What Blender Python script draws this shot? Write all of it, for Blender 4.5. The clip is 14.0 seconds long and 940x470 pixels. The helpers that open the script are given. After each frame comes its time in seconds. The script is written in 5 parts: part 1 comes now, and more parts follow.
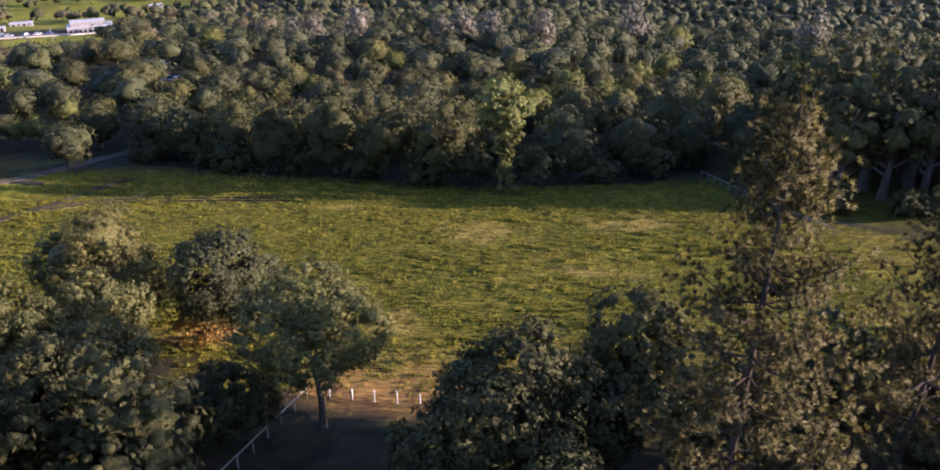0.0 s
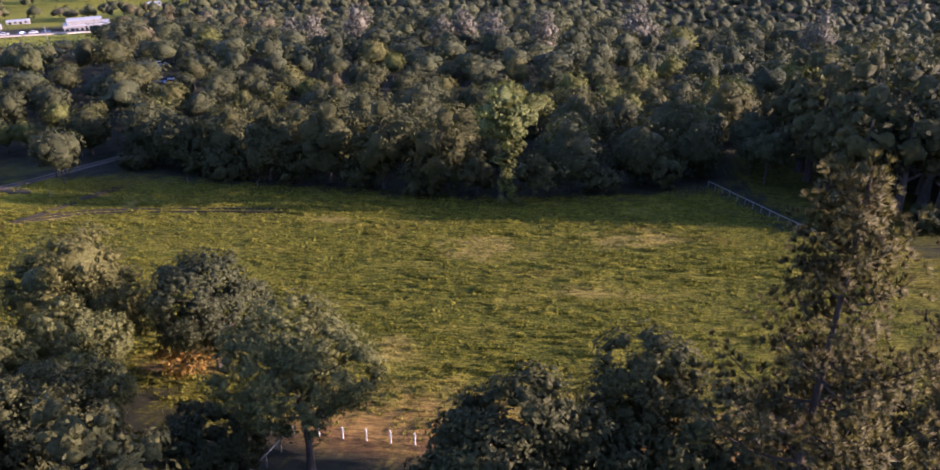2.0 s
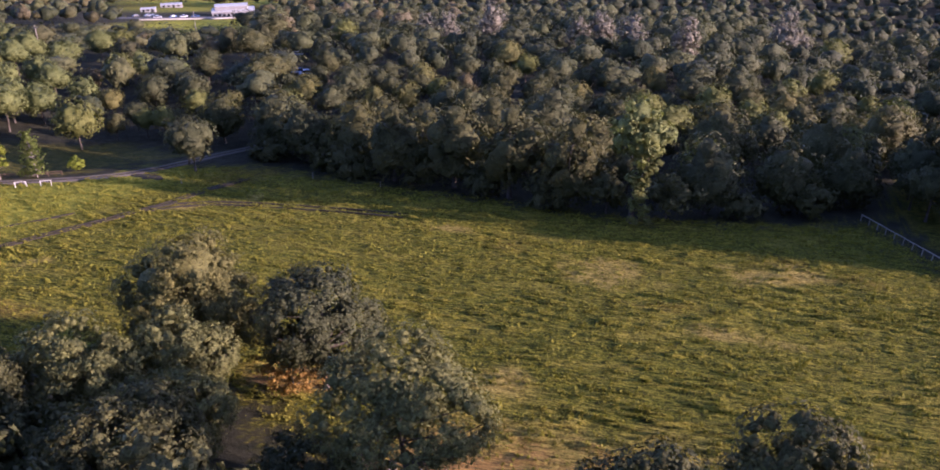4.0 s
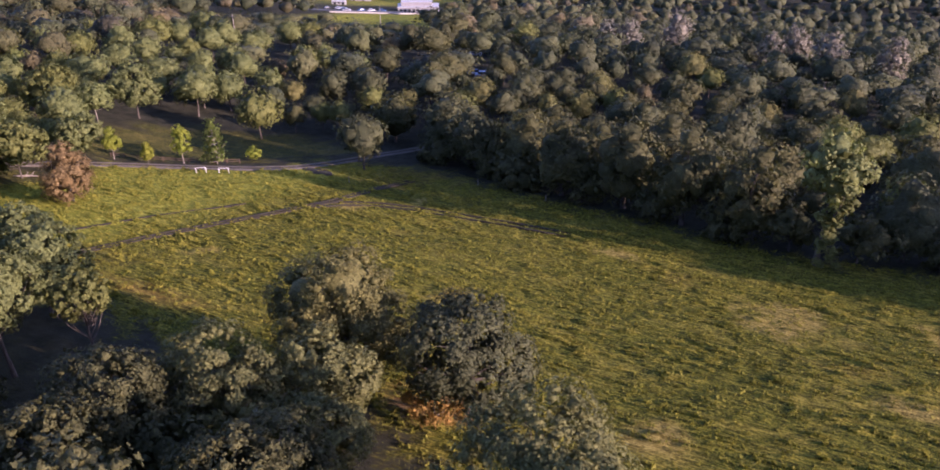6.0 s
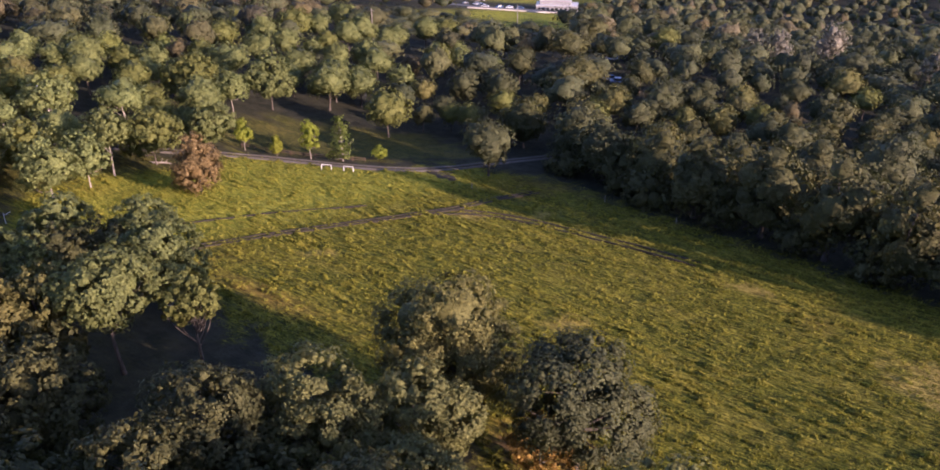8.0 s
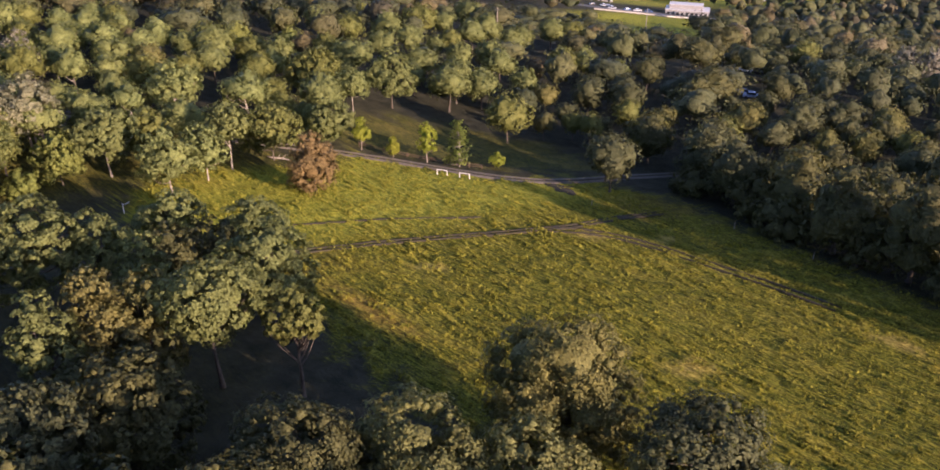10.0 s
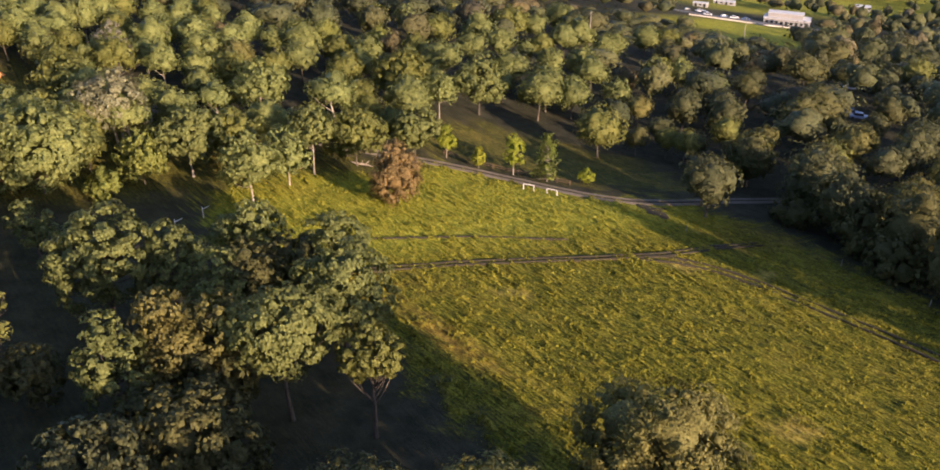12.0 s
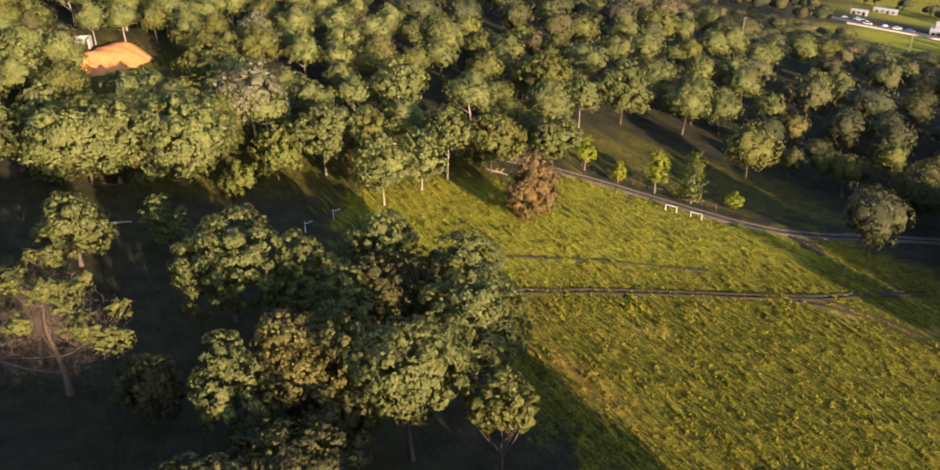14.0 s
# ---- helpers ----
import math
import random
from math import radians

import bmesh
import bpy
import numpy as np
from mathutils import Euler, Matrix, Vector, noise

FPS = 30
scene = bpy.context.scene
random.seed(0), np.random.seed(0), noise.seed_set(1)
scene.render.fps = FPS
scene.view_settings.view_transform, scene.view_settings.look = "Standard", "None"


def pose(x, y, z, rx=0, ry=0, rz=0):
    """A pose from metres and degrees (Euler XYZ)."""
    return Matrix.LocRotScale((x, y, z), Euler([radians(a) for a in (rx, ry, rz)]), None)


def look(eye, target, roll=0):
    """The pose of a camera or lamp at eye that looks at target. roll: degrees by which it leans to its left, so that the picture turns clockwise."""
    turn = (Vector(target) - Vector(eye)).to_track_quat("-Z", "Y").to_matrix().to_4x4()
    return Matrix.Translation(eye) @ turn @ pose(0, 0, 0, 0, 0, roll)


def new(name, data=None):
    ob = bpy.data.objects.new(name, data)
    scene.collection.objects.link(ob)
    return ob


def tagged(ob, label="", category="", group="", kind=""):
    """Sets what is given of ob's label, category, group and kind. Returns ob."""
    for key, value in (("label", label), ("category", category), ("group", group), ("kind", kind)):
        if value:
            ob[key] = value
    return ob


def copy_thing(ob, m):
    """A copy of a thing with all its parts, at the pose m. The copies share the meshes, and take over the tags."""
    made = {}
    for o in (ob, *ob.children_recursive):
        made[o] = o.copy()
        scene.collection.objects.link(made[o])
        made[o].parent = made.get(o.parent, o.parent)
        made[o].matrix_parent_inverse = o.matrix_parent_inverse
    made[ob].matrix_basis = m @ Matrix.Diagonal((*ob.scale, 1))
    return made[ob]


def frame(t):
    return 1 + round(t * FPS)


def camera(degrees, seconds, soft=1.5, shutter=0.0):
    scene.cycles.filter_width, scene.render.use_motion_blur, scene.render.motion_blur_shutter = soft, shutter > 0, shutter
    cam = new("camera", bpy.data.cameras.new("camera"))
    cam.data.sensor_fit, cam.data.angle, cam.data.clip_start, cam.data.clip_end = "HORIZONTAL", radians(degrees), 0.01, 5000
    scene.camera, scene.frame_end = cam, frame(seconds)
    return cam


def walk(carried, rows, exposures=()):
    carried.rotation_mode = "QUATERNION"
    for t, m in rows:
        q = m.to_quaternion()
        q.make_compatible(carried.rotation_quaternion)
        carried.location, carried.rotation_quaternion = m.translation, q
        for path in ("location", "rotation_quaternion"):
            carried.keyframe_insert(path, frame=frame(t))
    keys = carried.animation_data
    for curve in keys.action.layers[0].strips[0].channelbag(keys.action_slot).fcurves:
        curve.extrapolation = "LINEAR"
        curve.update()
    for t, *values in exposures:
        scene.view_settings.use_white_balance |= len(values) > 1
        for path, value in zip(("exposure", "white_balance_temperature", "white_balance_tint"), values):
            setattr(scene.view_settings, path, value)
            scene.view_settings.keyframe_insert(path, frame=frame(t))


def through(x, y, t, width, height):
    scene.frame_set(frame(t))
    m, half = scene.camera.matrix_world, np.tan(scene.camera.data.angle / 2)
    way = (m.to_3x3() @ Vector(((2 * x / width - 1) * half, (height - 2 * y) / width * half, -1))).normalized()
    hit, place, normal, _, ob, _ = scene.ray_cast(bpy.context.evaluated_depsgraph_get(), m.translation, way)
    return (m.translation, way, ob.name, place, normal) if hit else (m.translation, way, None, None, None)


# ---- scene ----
cam = camera(56.28, 14.0, soft=1.75)
PATH = [
    (0.0, (3.999, -0.210, 63.621), (-8.066, 86.925, 16.062), 0.16),
    (0.5, (3.861, 1.226, 63.589), (-8.175, 88.319, 15.946), 0.16),
    (1.0, (3.675, 2.703, 63.562), (-8.307, 89.758, 15.835), 0.20),
    (1.5, (3.502, 4.166, 63.557), (-8.422, 91.198, 15.773), 0.26),
    (2.0, (3.321, 5.632, 63.534), (-8.779, 92.595, 15.668), 0.30),
    (2.2, (3.264, 6.249, 63.520), (-9.088, 93.183, 15.668), 0.23),
    (4.3, (0.937, 13.442, 63.140), (-27.245, 96.314, 14.788), 0.17),
    (4.5, (0.726, 14.055, 63.091), (-29.353, 96.274, 14.766), 0.11),
    (5.0, (0.090, 15.622, 63.079), (-34.427, 96.100, 14.790), -0.07),
    (5.5, (-0.586, 17.212, 62.985), (-39.108, 95.843, 14.682), -0.29),
    (6.0, (-1.205, 18.664, 62.948), (-43.380, 95.381, 14.619), -0.42),
    (6.5, (-1.878, 20.117, 62.967), (-47.367, 94.843, 14.523), -0.43),
    (7.0, (-2.592, 21.500, 62.932), (-51.073, 94.300, 14.457), -0.53),
    (7.5, (-3.523, 22.854, 62.980), (-54.591, 93.803, 14.417), -0.56),
    (8.0, (-4.469, 24.060, 63.041), (-58.088, 93.030, 14.378), -0.55),
    (10.5, (-11.792, 29.675, 62.571), (-76.099, 88.535, 13.579), -0.24),
    (11.0, (-13.334, 30.619, 62.605), (-79.074, 87.813, 13.544), -0.09),
    (11.5, (-15.076, 31.534, 62.630), (-81.822, 87.458, 13.462), 0.04),
    (12.0, (-16.826, 32.339, 62.614), (-84.765, 86.673, 13.298), 0.22),
    (12.5, (-18.687, 33.127, 62.551), (-87.937, 85.592, 13.035), 0.35),
    (13.0, (-20.579, 33.838, 62.534), (-91.474, 83.843, 12.801), 0.38),
    (13.5, (-22.595, 34.346, 62.566), (-95.437, 81.191, 12.571), 0.45),
    (14.0, (-24.632, 34.882, 62.485), (-99.635, 77.901, 12.246), 0.38),
]
EXPOSURES = [(0.0, 1.53, 5270, 38), (5.0, 1.43, 5180, 54), (8.0, 1.39, 5470, 46), (11.0, 1.46, 5970, 34), (14.0, 1.50, 6500, 25)]
walk(cam, [(t, look(eye, target, roll)) for t, eye, target, roll in PATH], EXPOSURES)

# ---- light ----
SUN_AZ = radians(4.2)       # the sun stands low over +x, a little towards +y
SUN_EL = radians(13.7)
world = bpy.data.worlds.new("evening_sky")
scene.world = world
world.use_nodes = True
wn = world.node_tree
sky = wn.nodes.new("ShaderNodeTexSky")
sky.sky_type, sky.sun_disc = "NISHITA", False
sky.ozone_density = 1.6
sky.sun_elevation, sky.sun_rotation = SUN_EL, radians(90) - SUN_AZ
wn.links.new(sky.outputs[0], wn.nodes["Background"].inputs[0])
wn.nodes["Background"].inputs[1].default_value = 0.108
sun = new("sun", bpy.data.lights.new("sun", "SUN"))
sun.data.energy, sun.data.angle, sun.data.color = 5.0, radians(0.6), (1.0, 0.762, 0.455)
sun.matrix_world = look((math.cos(SUN_AZ) * math.cos(SUN_EL), math.sin(SUN_AZ) * math.cos(SUN_EL), math.sin(SUN_EL)), (0, 0, 0))


# ---- the lie of the land ----
def step(u):
    u = np.clip(u, 0, 1)
    return u * u * (3 - 2 * u)


def ground(x, y):
    """Height of the hillside, which falls to the valley."""
    x, y = np.asarray(x, float), np.asarray(y, float)
    ye = np.where(y > 540, 540 + 120 * (1 - np.exp(-np.maximum(y - 540, 0) / 120)), y)
    ye = np.where(ye < 0, -60 * (1 - np.exp(np.minimum(ye, 0) / 60)), ye)
    xe = np.where(x < -420, -420 - 200 * (1 - np.exp(-np.maximum(-420 - x, 0) / 200)), x)
    z = 0.0459 * xe - 0.2027 * ye + 24.44
    s = np.maximum(step((-x - 125) / 90), step((y - 165) / 110) * step((60 - x) / 80))
    wave = 0.22 * np.sin(x * 0.11 + 1.3 * np.sin(y * 0.05)) * np.cos(y * 0.09 + 0.6)
    return z + 7.5 * s + wave


def lumps(x, y, size, seed):
    """Smooth random relief between -1 and 1, with lumps of a size in metres."""
    grid = np.random.default_rng(seed).uniform(-1, 1, (256, 256))
    u, v = x / size, y / size
    i, j = np.floor(u).astype(int), np.floor(v).astype(int)
    a, b = step(u - i), step(v - j)
    g = lambda p, q: grid[p % 256, q % 256]
    return (g(i, j) * (1 - a) + g(i + 1, j) * a) * (1 - b) + (g(i, j + 1) * (1 - a) + g(i + 1, j + 1) * a) * b


def gz(x, y):
    return float(ground(x, y))


def edge_distance(px, py, poly):
    """Signed distance of points to a closed outline: positive inside."""
    d, inside = np.full(px.shape, 1e9), np.zeros(px.shape, bool)
    for (ax, ay), (bx, by) in zip(poly, poly[1:] + poly[:1]):
        ex, ey = bx - ax, by - ay
        u = np.clip(((px - ax) * ex + (py - ay) * ey) / (ex * ex + ey * ey), 0, 1)
        d = np.minimum(d, np.hypot(px - ax - u * ex, py - ay - u * ey))
        cross = (ay > py) != (by > py)
        inside ^= cross & (px < ex * (py - ay) / (ey if ey else 1e-9) + ax)
    return np.where(inside, d, -d)


# Edge beside the clump drawn in, so dark floor carries the shade there.
MEADOW = [(60, 62), (-4, 61), (-21, 63), (-30, 62), (-40, 71), (-60, 70), (-84, 72), (-108, 66), (-132, 74), (-138, 92), (-132, 112),
          (-139, 119), (-124, 128), (-112, 135), (-106, 150), (-88, 156), (-60, 152), (-35, 148), (-10, 145), (14, 150), (28, 156), (37, 130), (60, 118)]
LAWN = [(-306, 414), (-281, 441), (-268, 478), (-224, 388), (-214, 352), (-239, 336), (-280, 365)]
FAR_LAWN = [(-330, 470), (-450, 560), (-560, 900), (-430, 1050), (-250, 900), (-290, 640), (-320, 560)]
MOUND = [(-184.4, 45), (-189.5, 50), (-195.2, 55), (-195, 61), (-189, 62), (-184, 58), (-178, 50), (-179, 45)]


# ---- mesh helpers ----
def mesh_of(name, pieces, material=None, smooth=False):
    """One mesh from a list of (vertices, faces[, normals]) arrays; faces of one piece have equal corners."""
    vs, loops, totals, n, own = [], [], [], 0, []
    for v, f, *nrm in pieces:
        own.extend((n, q) for q in nrm)
        v, f = np.asarray(v, np.float32).reshape(-1, 3), np.asarray(f, np.int64)
        if not len(f):
            continue
        vs.append(v)
        loops.append((f + n).ravel())
        totals.append(np.full(len(f), f.shape[1]))
        n += len(v)
    v, l, k = np.concatenate(vs), np.concatenate(loops).astype(np.int32), np.concatenate(totals).astype(np.int32)
    me = bpy.data.meshes.new(name)
    me.vertices.add(len(v))
    me.vertices.foreach_set("co", v.ravel())
    me.loops.add(len(l))
    me.loops.foreach_set("vertex_index", l)
    me.polygons.add(len(k))
    me.polygons.foreach_set("loop_start", np.r_[0, np.cumsum(k)[:-1]].astype(np.int32))
    me.polygons.foreach_set("use_smooth", np.full(len(k), smooth))
    me.update(calc_edges=True)
    me.validate()
    if own:
        soft = np.empty(len(v) * 3, np.float32)
        me.vertices.foreach_get("normal", soft)
        soft = soft.reshape(-1, 3)
        for at, q in own:
            soft[at:at + len(q)] = q
        me.attributes.new("custom_normal", "FLOAT_VECTOR", "POINT").data.foreach_set("vector", soft.ravel())
    if material:
        me.materials.append(material)
    return me


def child(name, me, parent, label=""):
    ob = new(name, me)
    ob.parent = parent
    return tagged(ob, label)


def part(name, bm, material, parent, label=""):
    me = bpy.data.meshes.new(name)
    bm.to_mesh(me)
    bm.free()
    me.materials.append(material)
    return child(name, me, parent, label)


def thing(name, x, y, z, label, category, group="", kind="", turn=0.0):
    ob = new(name)
    ob.empty_display_size = 0.5
    ob.matrix_basis = Matrix.LocRotScale((x, y, z), Euler((0, 0, turn)), None)
    return tagged(ob, label, category, group, kind)


def box(bm, x, y, z, sx, sy, sz, bevel=0.0, turn=0.0):
    """A box that stands at z, centred on x and y."""
    m = Matrix.Translation((x, y, z + sz / 2)) @ Matrix.Rotation(turn, 4, "Z") @ Matrix.Diagonal((sx, sy, sz, 1))
    made = bmesh.ops.create_cube(bm, size=1, matrix=m)["verts"]
    if bevel:
        bmesh.ops.bevel(bm, geom=list({e for v in made for e in v.link_edges}), offset=bevel, segments=1, affect="EDGES")
    return bm


def tube(points, radii, sides=7):
    """A tapered tube through points, closed at the tip."""
    p, r = np.asarray(points, float), np.asarray(radii, float)
    way = np.gradient(p, axis=0)
    way /= np.linalg.norm(way, axis=1, keepdims=True) + 1e-9
    side = np.cross(way, (0.31, 0.87, 0.11))
    side /= np.linalg.norm(side, axis=1, keepdims=True) + 1e-9
    other = np.cross(way, side)
    a = np.arange(sides) * 2 * np.pi / sides
    ring = p[:, None] + r[:, None, None] * (np.cos(a)[None, :, None] * side[:, None] + np.sin(a)[None, :, None] * other[:, None])
    i, j = np.meshgrid(np.arange(len(p) - 1), np.arange(sides), indexing="ij")
    k = (j + 1) % sides
    f = np.stack([i * sides + j, i * sides + k, (i + 1) * sides + k, (i + 1) * sides + j], -1).reshape(-1, 4)
    return ring.reshape(-1, 3), f


def unit(rng, n):
    v = rng.normal(size=(n, 3))
    return v / np.linalg.norm(v, axis=1, keepdims=True)


def cards(rng, centre, normal, size, long=1.0, soft=None):
    """Small leaf sprays: one bent quad each, shaded with the roundness of the clump they clothe."""
    n = len(centre)
    a = np.cross(normal, unit(rng, n))
    a /= np.linalg.norm(a, axis=1, keepdims=True) + 1e-9
    b = np.cross(normal, a)
    s = (np.asarray(size) * rng.uniform(0.6, 1.25, n))[:, None] / 2
    j = lambda: rng.uniform(0.55, 1.15, (n, 1))
    bend = normal * s * rng.uniform(-0.5, 0.5, (n, 1))
    v = np.stack([centre - a * s * j() * long, centre - b * s * j() + bend, centre + a * s * j() * long, centre + b * s * j() + bend], 1)
    if soft is None:
        return v.reshape(-1, 3), np.arange(4 * n).reshape(n, 4)
    face = np.cross(v[:, 1] - v[:, 0], v[:, 2] - v[:, 0])
    back = (face * soft).sum(1) < 0
    v[back] = v[back][:, ::-1]
    return v.reshape(-1, 3), np.arange(4 * n).reshape(n, 4), np.repeat(soft, 4, 0)


PHI = (1 + 5 ** 0.5) / 2
ICO_V = np.array([(-1, PHI, 0), (1, PHI, 0), (-1, -PHI, 0), (1, -PHI, 0), (0, -1, PHI), (0, 1, PHI), (0, -1, -PHI), (0, 1, -PHI), (PHI, 0, -1), (PHI, 0, 1), (-PHI, 0, -1), (-PHI, 0, 1)]) / 1.902
ICO_F = np.array([(0, 11, 5), (0, 5, 1), (0, 1, 7), (0, 7, 10), (0, 10, 11), (1, 5, 9), (5, 11, 4), (11, 10, 2), (10, 7, 6), (7, 1, 8), (3, 9, 4), (3, 4, 2), (3, 2, 6), (3, 6, 8), (3, 8, 9), (4, 9, 5), (2, 4, 11), (6, 2, 10), (8, 6, 7), (9, 8, 1)])
OCT_V = np.array([(1, 0, 0), (-1, 0, 0), (0, 1, 0), (0, -1, 0), (0, 0, 1), (0, 0, -1)], float)
OCT_F = np.array([(0, 2, 4), (2, 1, 4), (1, 3, 4), (3, 0, 4), (2, 0, 5), (1, 2, 5), (3, 1, 5), (0, 3, 5)])


def finer(v, f):
    """Each face of a round solid cut in four."""
    v, out, seen = list(map(tuple, v)), [], {}

    def mid(a, b):
        key = (min(a, b), max(a, b))
        if key not in seen:
            m = np.add(v[a], v[b]) / 2
            seen[key] = len(v)
            v.append(tuple(m / np.linalg.norm(m)))
        return seen[key]

    for a, b, c in f:
        d, e, g = mid(a, b), mid(b, c), mid(c, a)
        out += [(a, d, g), (d, b, e), (g, e, c), (d, e, g)]
    return np.array(v), np.array(out)


BALL_V, BALL_F = finer(ICO_V, ICO_F)


def blobs(rng, centre, radius, solid=(ICO_V, ICO_F), flat=1.0, wild=(0.7, 1.2)):
    """Uneven knots of foliage."""
    v0, f0 = solid
    n, k = len(centre), len(v0)
    v = centre[:, None] + v0[None] * (radius[:, None] * rng.uniform(*wild, (n, k)))[..., None] * (1, 1, flat)
    f = f0[None] + (np.arange(n) * k)[:, None, None]
    return v.reshape(-1, 3), f.reshape(-1, 3)


def spread(n, rng):
    """Even directions over a sphere, a little disturbed."""
    i = np.arange(n) + 0.5
    z, a = 1 - 2 * i / n, i * 2.39996 + rng.uniform(0, 6.28)
    r = np.sqrt(np.maximum(1 - z * z, 0))
    d = np.stack([r * np.cos(a), r * np.sin(a), z], 1) + rng.normal(size=(n, 3)) * 0.16
    return d / np.linalg.norm(d, axis=1, keepdims=True)


def crown_clumps(rng, H, R, n, low=0.3, lobes=0, out=(0.42, 0.62), small=1.0):
    """Centres and radii of the clumps of a broad, lobed crown."""
    k = lobes or max(4, min(9, n // 8))
    zc, hz = H * (low + 1) / 2, H * (1 - low) / 2
    a = np.arange(k) * 6.283 / max(k - 1, 1) + rng.uniform(-0.35, 0.35, k) + rng.uniform(0, 6.28)
    far = rng.uniform(*out, k)
    mid = np.stack([np.cos(a) * far * R, np.sin(a) * far * R, zc + hz * rng.uniform(-0.5, 0.3, k)], 1)
    big = rng.uniform(0.92, 1.12, k) * (1 - far) * R
    mid[0], big[0] = (rng.normal() * 0.1 * R, rng.normal() * 0.1 * R, H - 0.52 * min(R, hz * 1.4)), 0.5 * R
    tall = np.minimum(big, hz * 0.75)
    per = int(np.ceil(n * 1.7 / k))
    c, rc, way = [], [], []
    for m, r, h in zip(mid, big, tall):
        d = spread(per, rng)
        way.append(d)
        p = m + d * np.stack([r * np.ones(per), r * np.ones(per), h * np.ones(per)], 1) * rng.uniform(0.84, 1.0, (per, 1))
        c.append(p)
        rc.append(r * rng.uniform(0.28, 0.44, per) * small)
    c, rc, way = np.concatenate(c), np.concatenate(rc), np.concatenate(way)
    buried = np.zeros(len(c))
    for m, r, h in zip(mid, big, tall):
        buried += (((c - m) / (r, r, h)) ** 2).sum(1) < 0.45
    ok = np.argsort(buried + rng.uniform(0, 0.5, len(c)) + (c[:, 2] < low * H) * 0.6)[:n]
    return c[ok], rc[ok], (mid, big, tall, way[ok])


def knots(rng, c, rc, each, solid, grow=1.0):
    """Small leafy knots all round the clumps of a crown, fewer below."""
    n = len(c) * each
    d = unit(rng, n)
    d[:, 2] = np.where((d[:, 2] < -0.15) & (rng.random(n) < 0.7), -d[:, 2], d[:, 2])
    r = np.repeat(rc, each)
    at = np.repeat(c, each, 0) + d * (r * rng.uniform(0.4, 1.05, n))[:, None] * (1, 1, 0.8)
    v, f = blobs(rng, np.zeros((n, 3)), r * rng.uniform(0.3, 0.55, n) * grow, solid, 0.5, (0.4, 1.5))
    tip = rng.normal(size=(n, 2)) * 0.45
    k = len(solid[0])
    v = v.reshape(n, k, 3)
    v[..., 2] += v[..., 0] * tip[:, :1] + v[..., 1] * tip[:, 1:]
    return (v + at[:, None]).reshape(-1, 3), f


def rounded(p, mid, big, lobe):
    """Soft shading normals: the roundness of the whole crown and of one lobe of it."""
    heart = mid.mean(0) - (0, 0, 0.3 * big.mean())
    span = np.abs(mid - heart).max(0) + big.mean()
    out = (p - heart) / span
    n = out / (np.linalg.norm(out, axis=1, keepdims=True) + 1e-9) * 0.75 + lobe
    return n / (np.linalg.norm(n, axis=1, keepdims=True) + 1e-9)


def sprays(rng, c, rc, way, n_card, size, loose=0.15, dome=0.5, mid=None, big=None):
    """Leaf sprays that clothe the clumps of a crown, facing outwards."""
    w = rc ** 2
    who = rng.choice(len(c), n_card, p=w / w.sum())
    d = unit(rng, n_card) + way[who] * 0.7
    d /= np.linalg.norm(d, axis=1, keepdims=True) + 1e-9
    d[:, 2] = np.where((d[:, 2] < -0.25) & (rng.random(n_card) < 0.6), -d[:, 2], d[:, 2])
    deep = np.where(rng.random(n_card) < 0.72, rng.uniform(0.92, 1.06, n_card), rng.uniform(0.8, 1.15 + loose, n_card))
    at = c[who] + d * (rc[who] * deep)[:, None] * (1, 1, 0.78)
    nrm = d * (1.05 - dome) + way[who] * dome + unit(rng, n_card) * 0.5 + (0, 0, 0.15)
    nrm /= np.linalg.norm(nrm, axis=1, keepdims=True)
    soft = rounded(at, mid, big, d * 0.2 + way[who] * 0.36 + unit(rng, n_card) * 0.78)
    return cards(rng, at, nrm, size, 1.6, soft)


def heart_piece(rng, H, R, low, mid, big, solid=None):
    """The leafy body that fills a crown between its lobes."""
    v, f = blobs(rng, np.zeros((1, 3)), np.ones(1), solid or (BALL_V, BALL_F), 1.0, (0.75, 1.1))
    v = v * (0.66 * R, 0.66 * R, 0.37 * H * (1 - low)) + (0, 0, H * (low + 0.96) / 2)
    return v, f, rounded(v, mid, big, unit(rng, len(v)) * 0.35)


def crown_mesh(name, rng, H, R, n_clump, n_card, size, material, low=0.3, core=0.72, loose=0.15, lobes=0, out=(0.42, 0.62), small=1.0, dome=0.5):
    c, rc, (mid, big, tall, way) = crown_clumps(rng, H, R, n_clump, low, lobes, out, small)
    pieces = [sprays(rng, c, rc, way, n_card, size, loose, dome, mid, big)]
    if core < 0.65:
        pieces.append(blobs(rng, c - way * (rc * 0.25)[:, None], rc * 0.72, (OCT_V, OCT_F), 0.9, (0.7, 1.1)))
    if core:
        v, f = blobs(rng, np.zeros((len(mid), 3)), np.ones(len(mid)), (BALL_V, BALL_F), 1.0, (0.58, 1.14))
        lobe = v / np.linalg.norm(v, axis=1, keepdims=True) * 0.45 + unit(rng, len(v)) * 0.2
        v = (v.reshape(len(mid), -1, 3) * (np.stack([big, big, tall], 1) * core)[:, None] + mid[:, None]).reshape(-1, 3)
        pieces.append((v, f, rounded(v, mid, big, lobe)))
    if core >= 0.65 and H < 2.8 * R:
        pieces.append(heart_piece(rng, H, R, low, mid, big))
    return mesh_of(name, pieces, material, True), c, rc


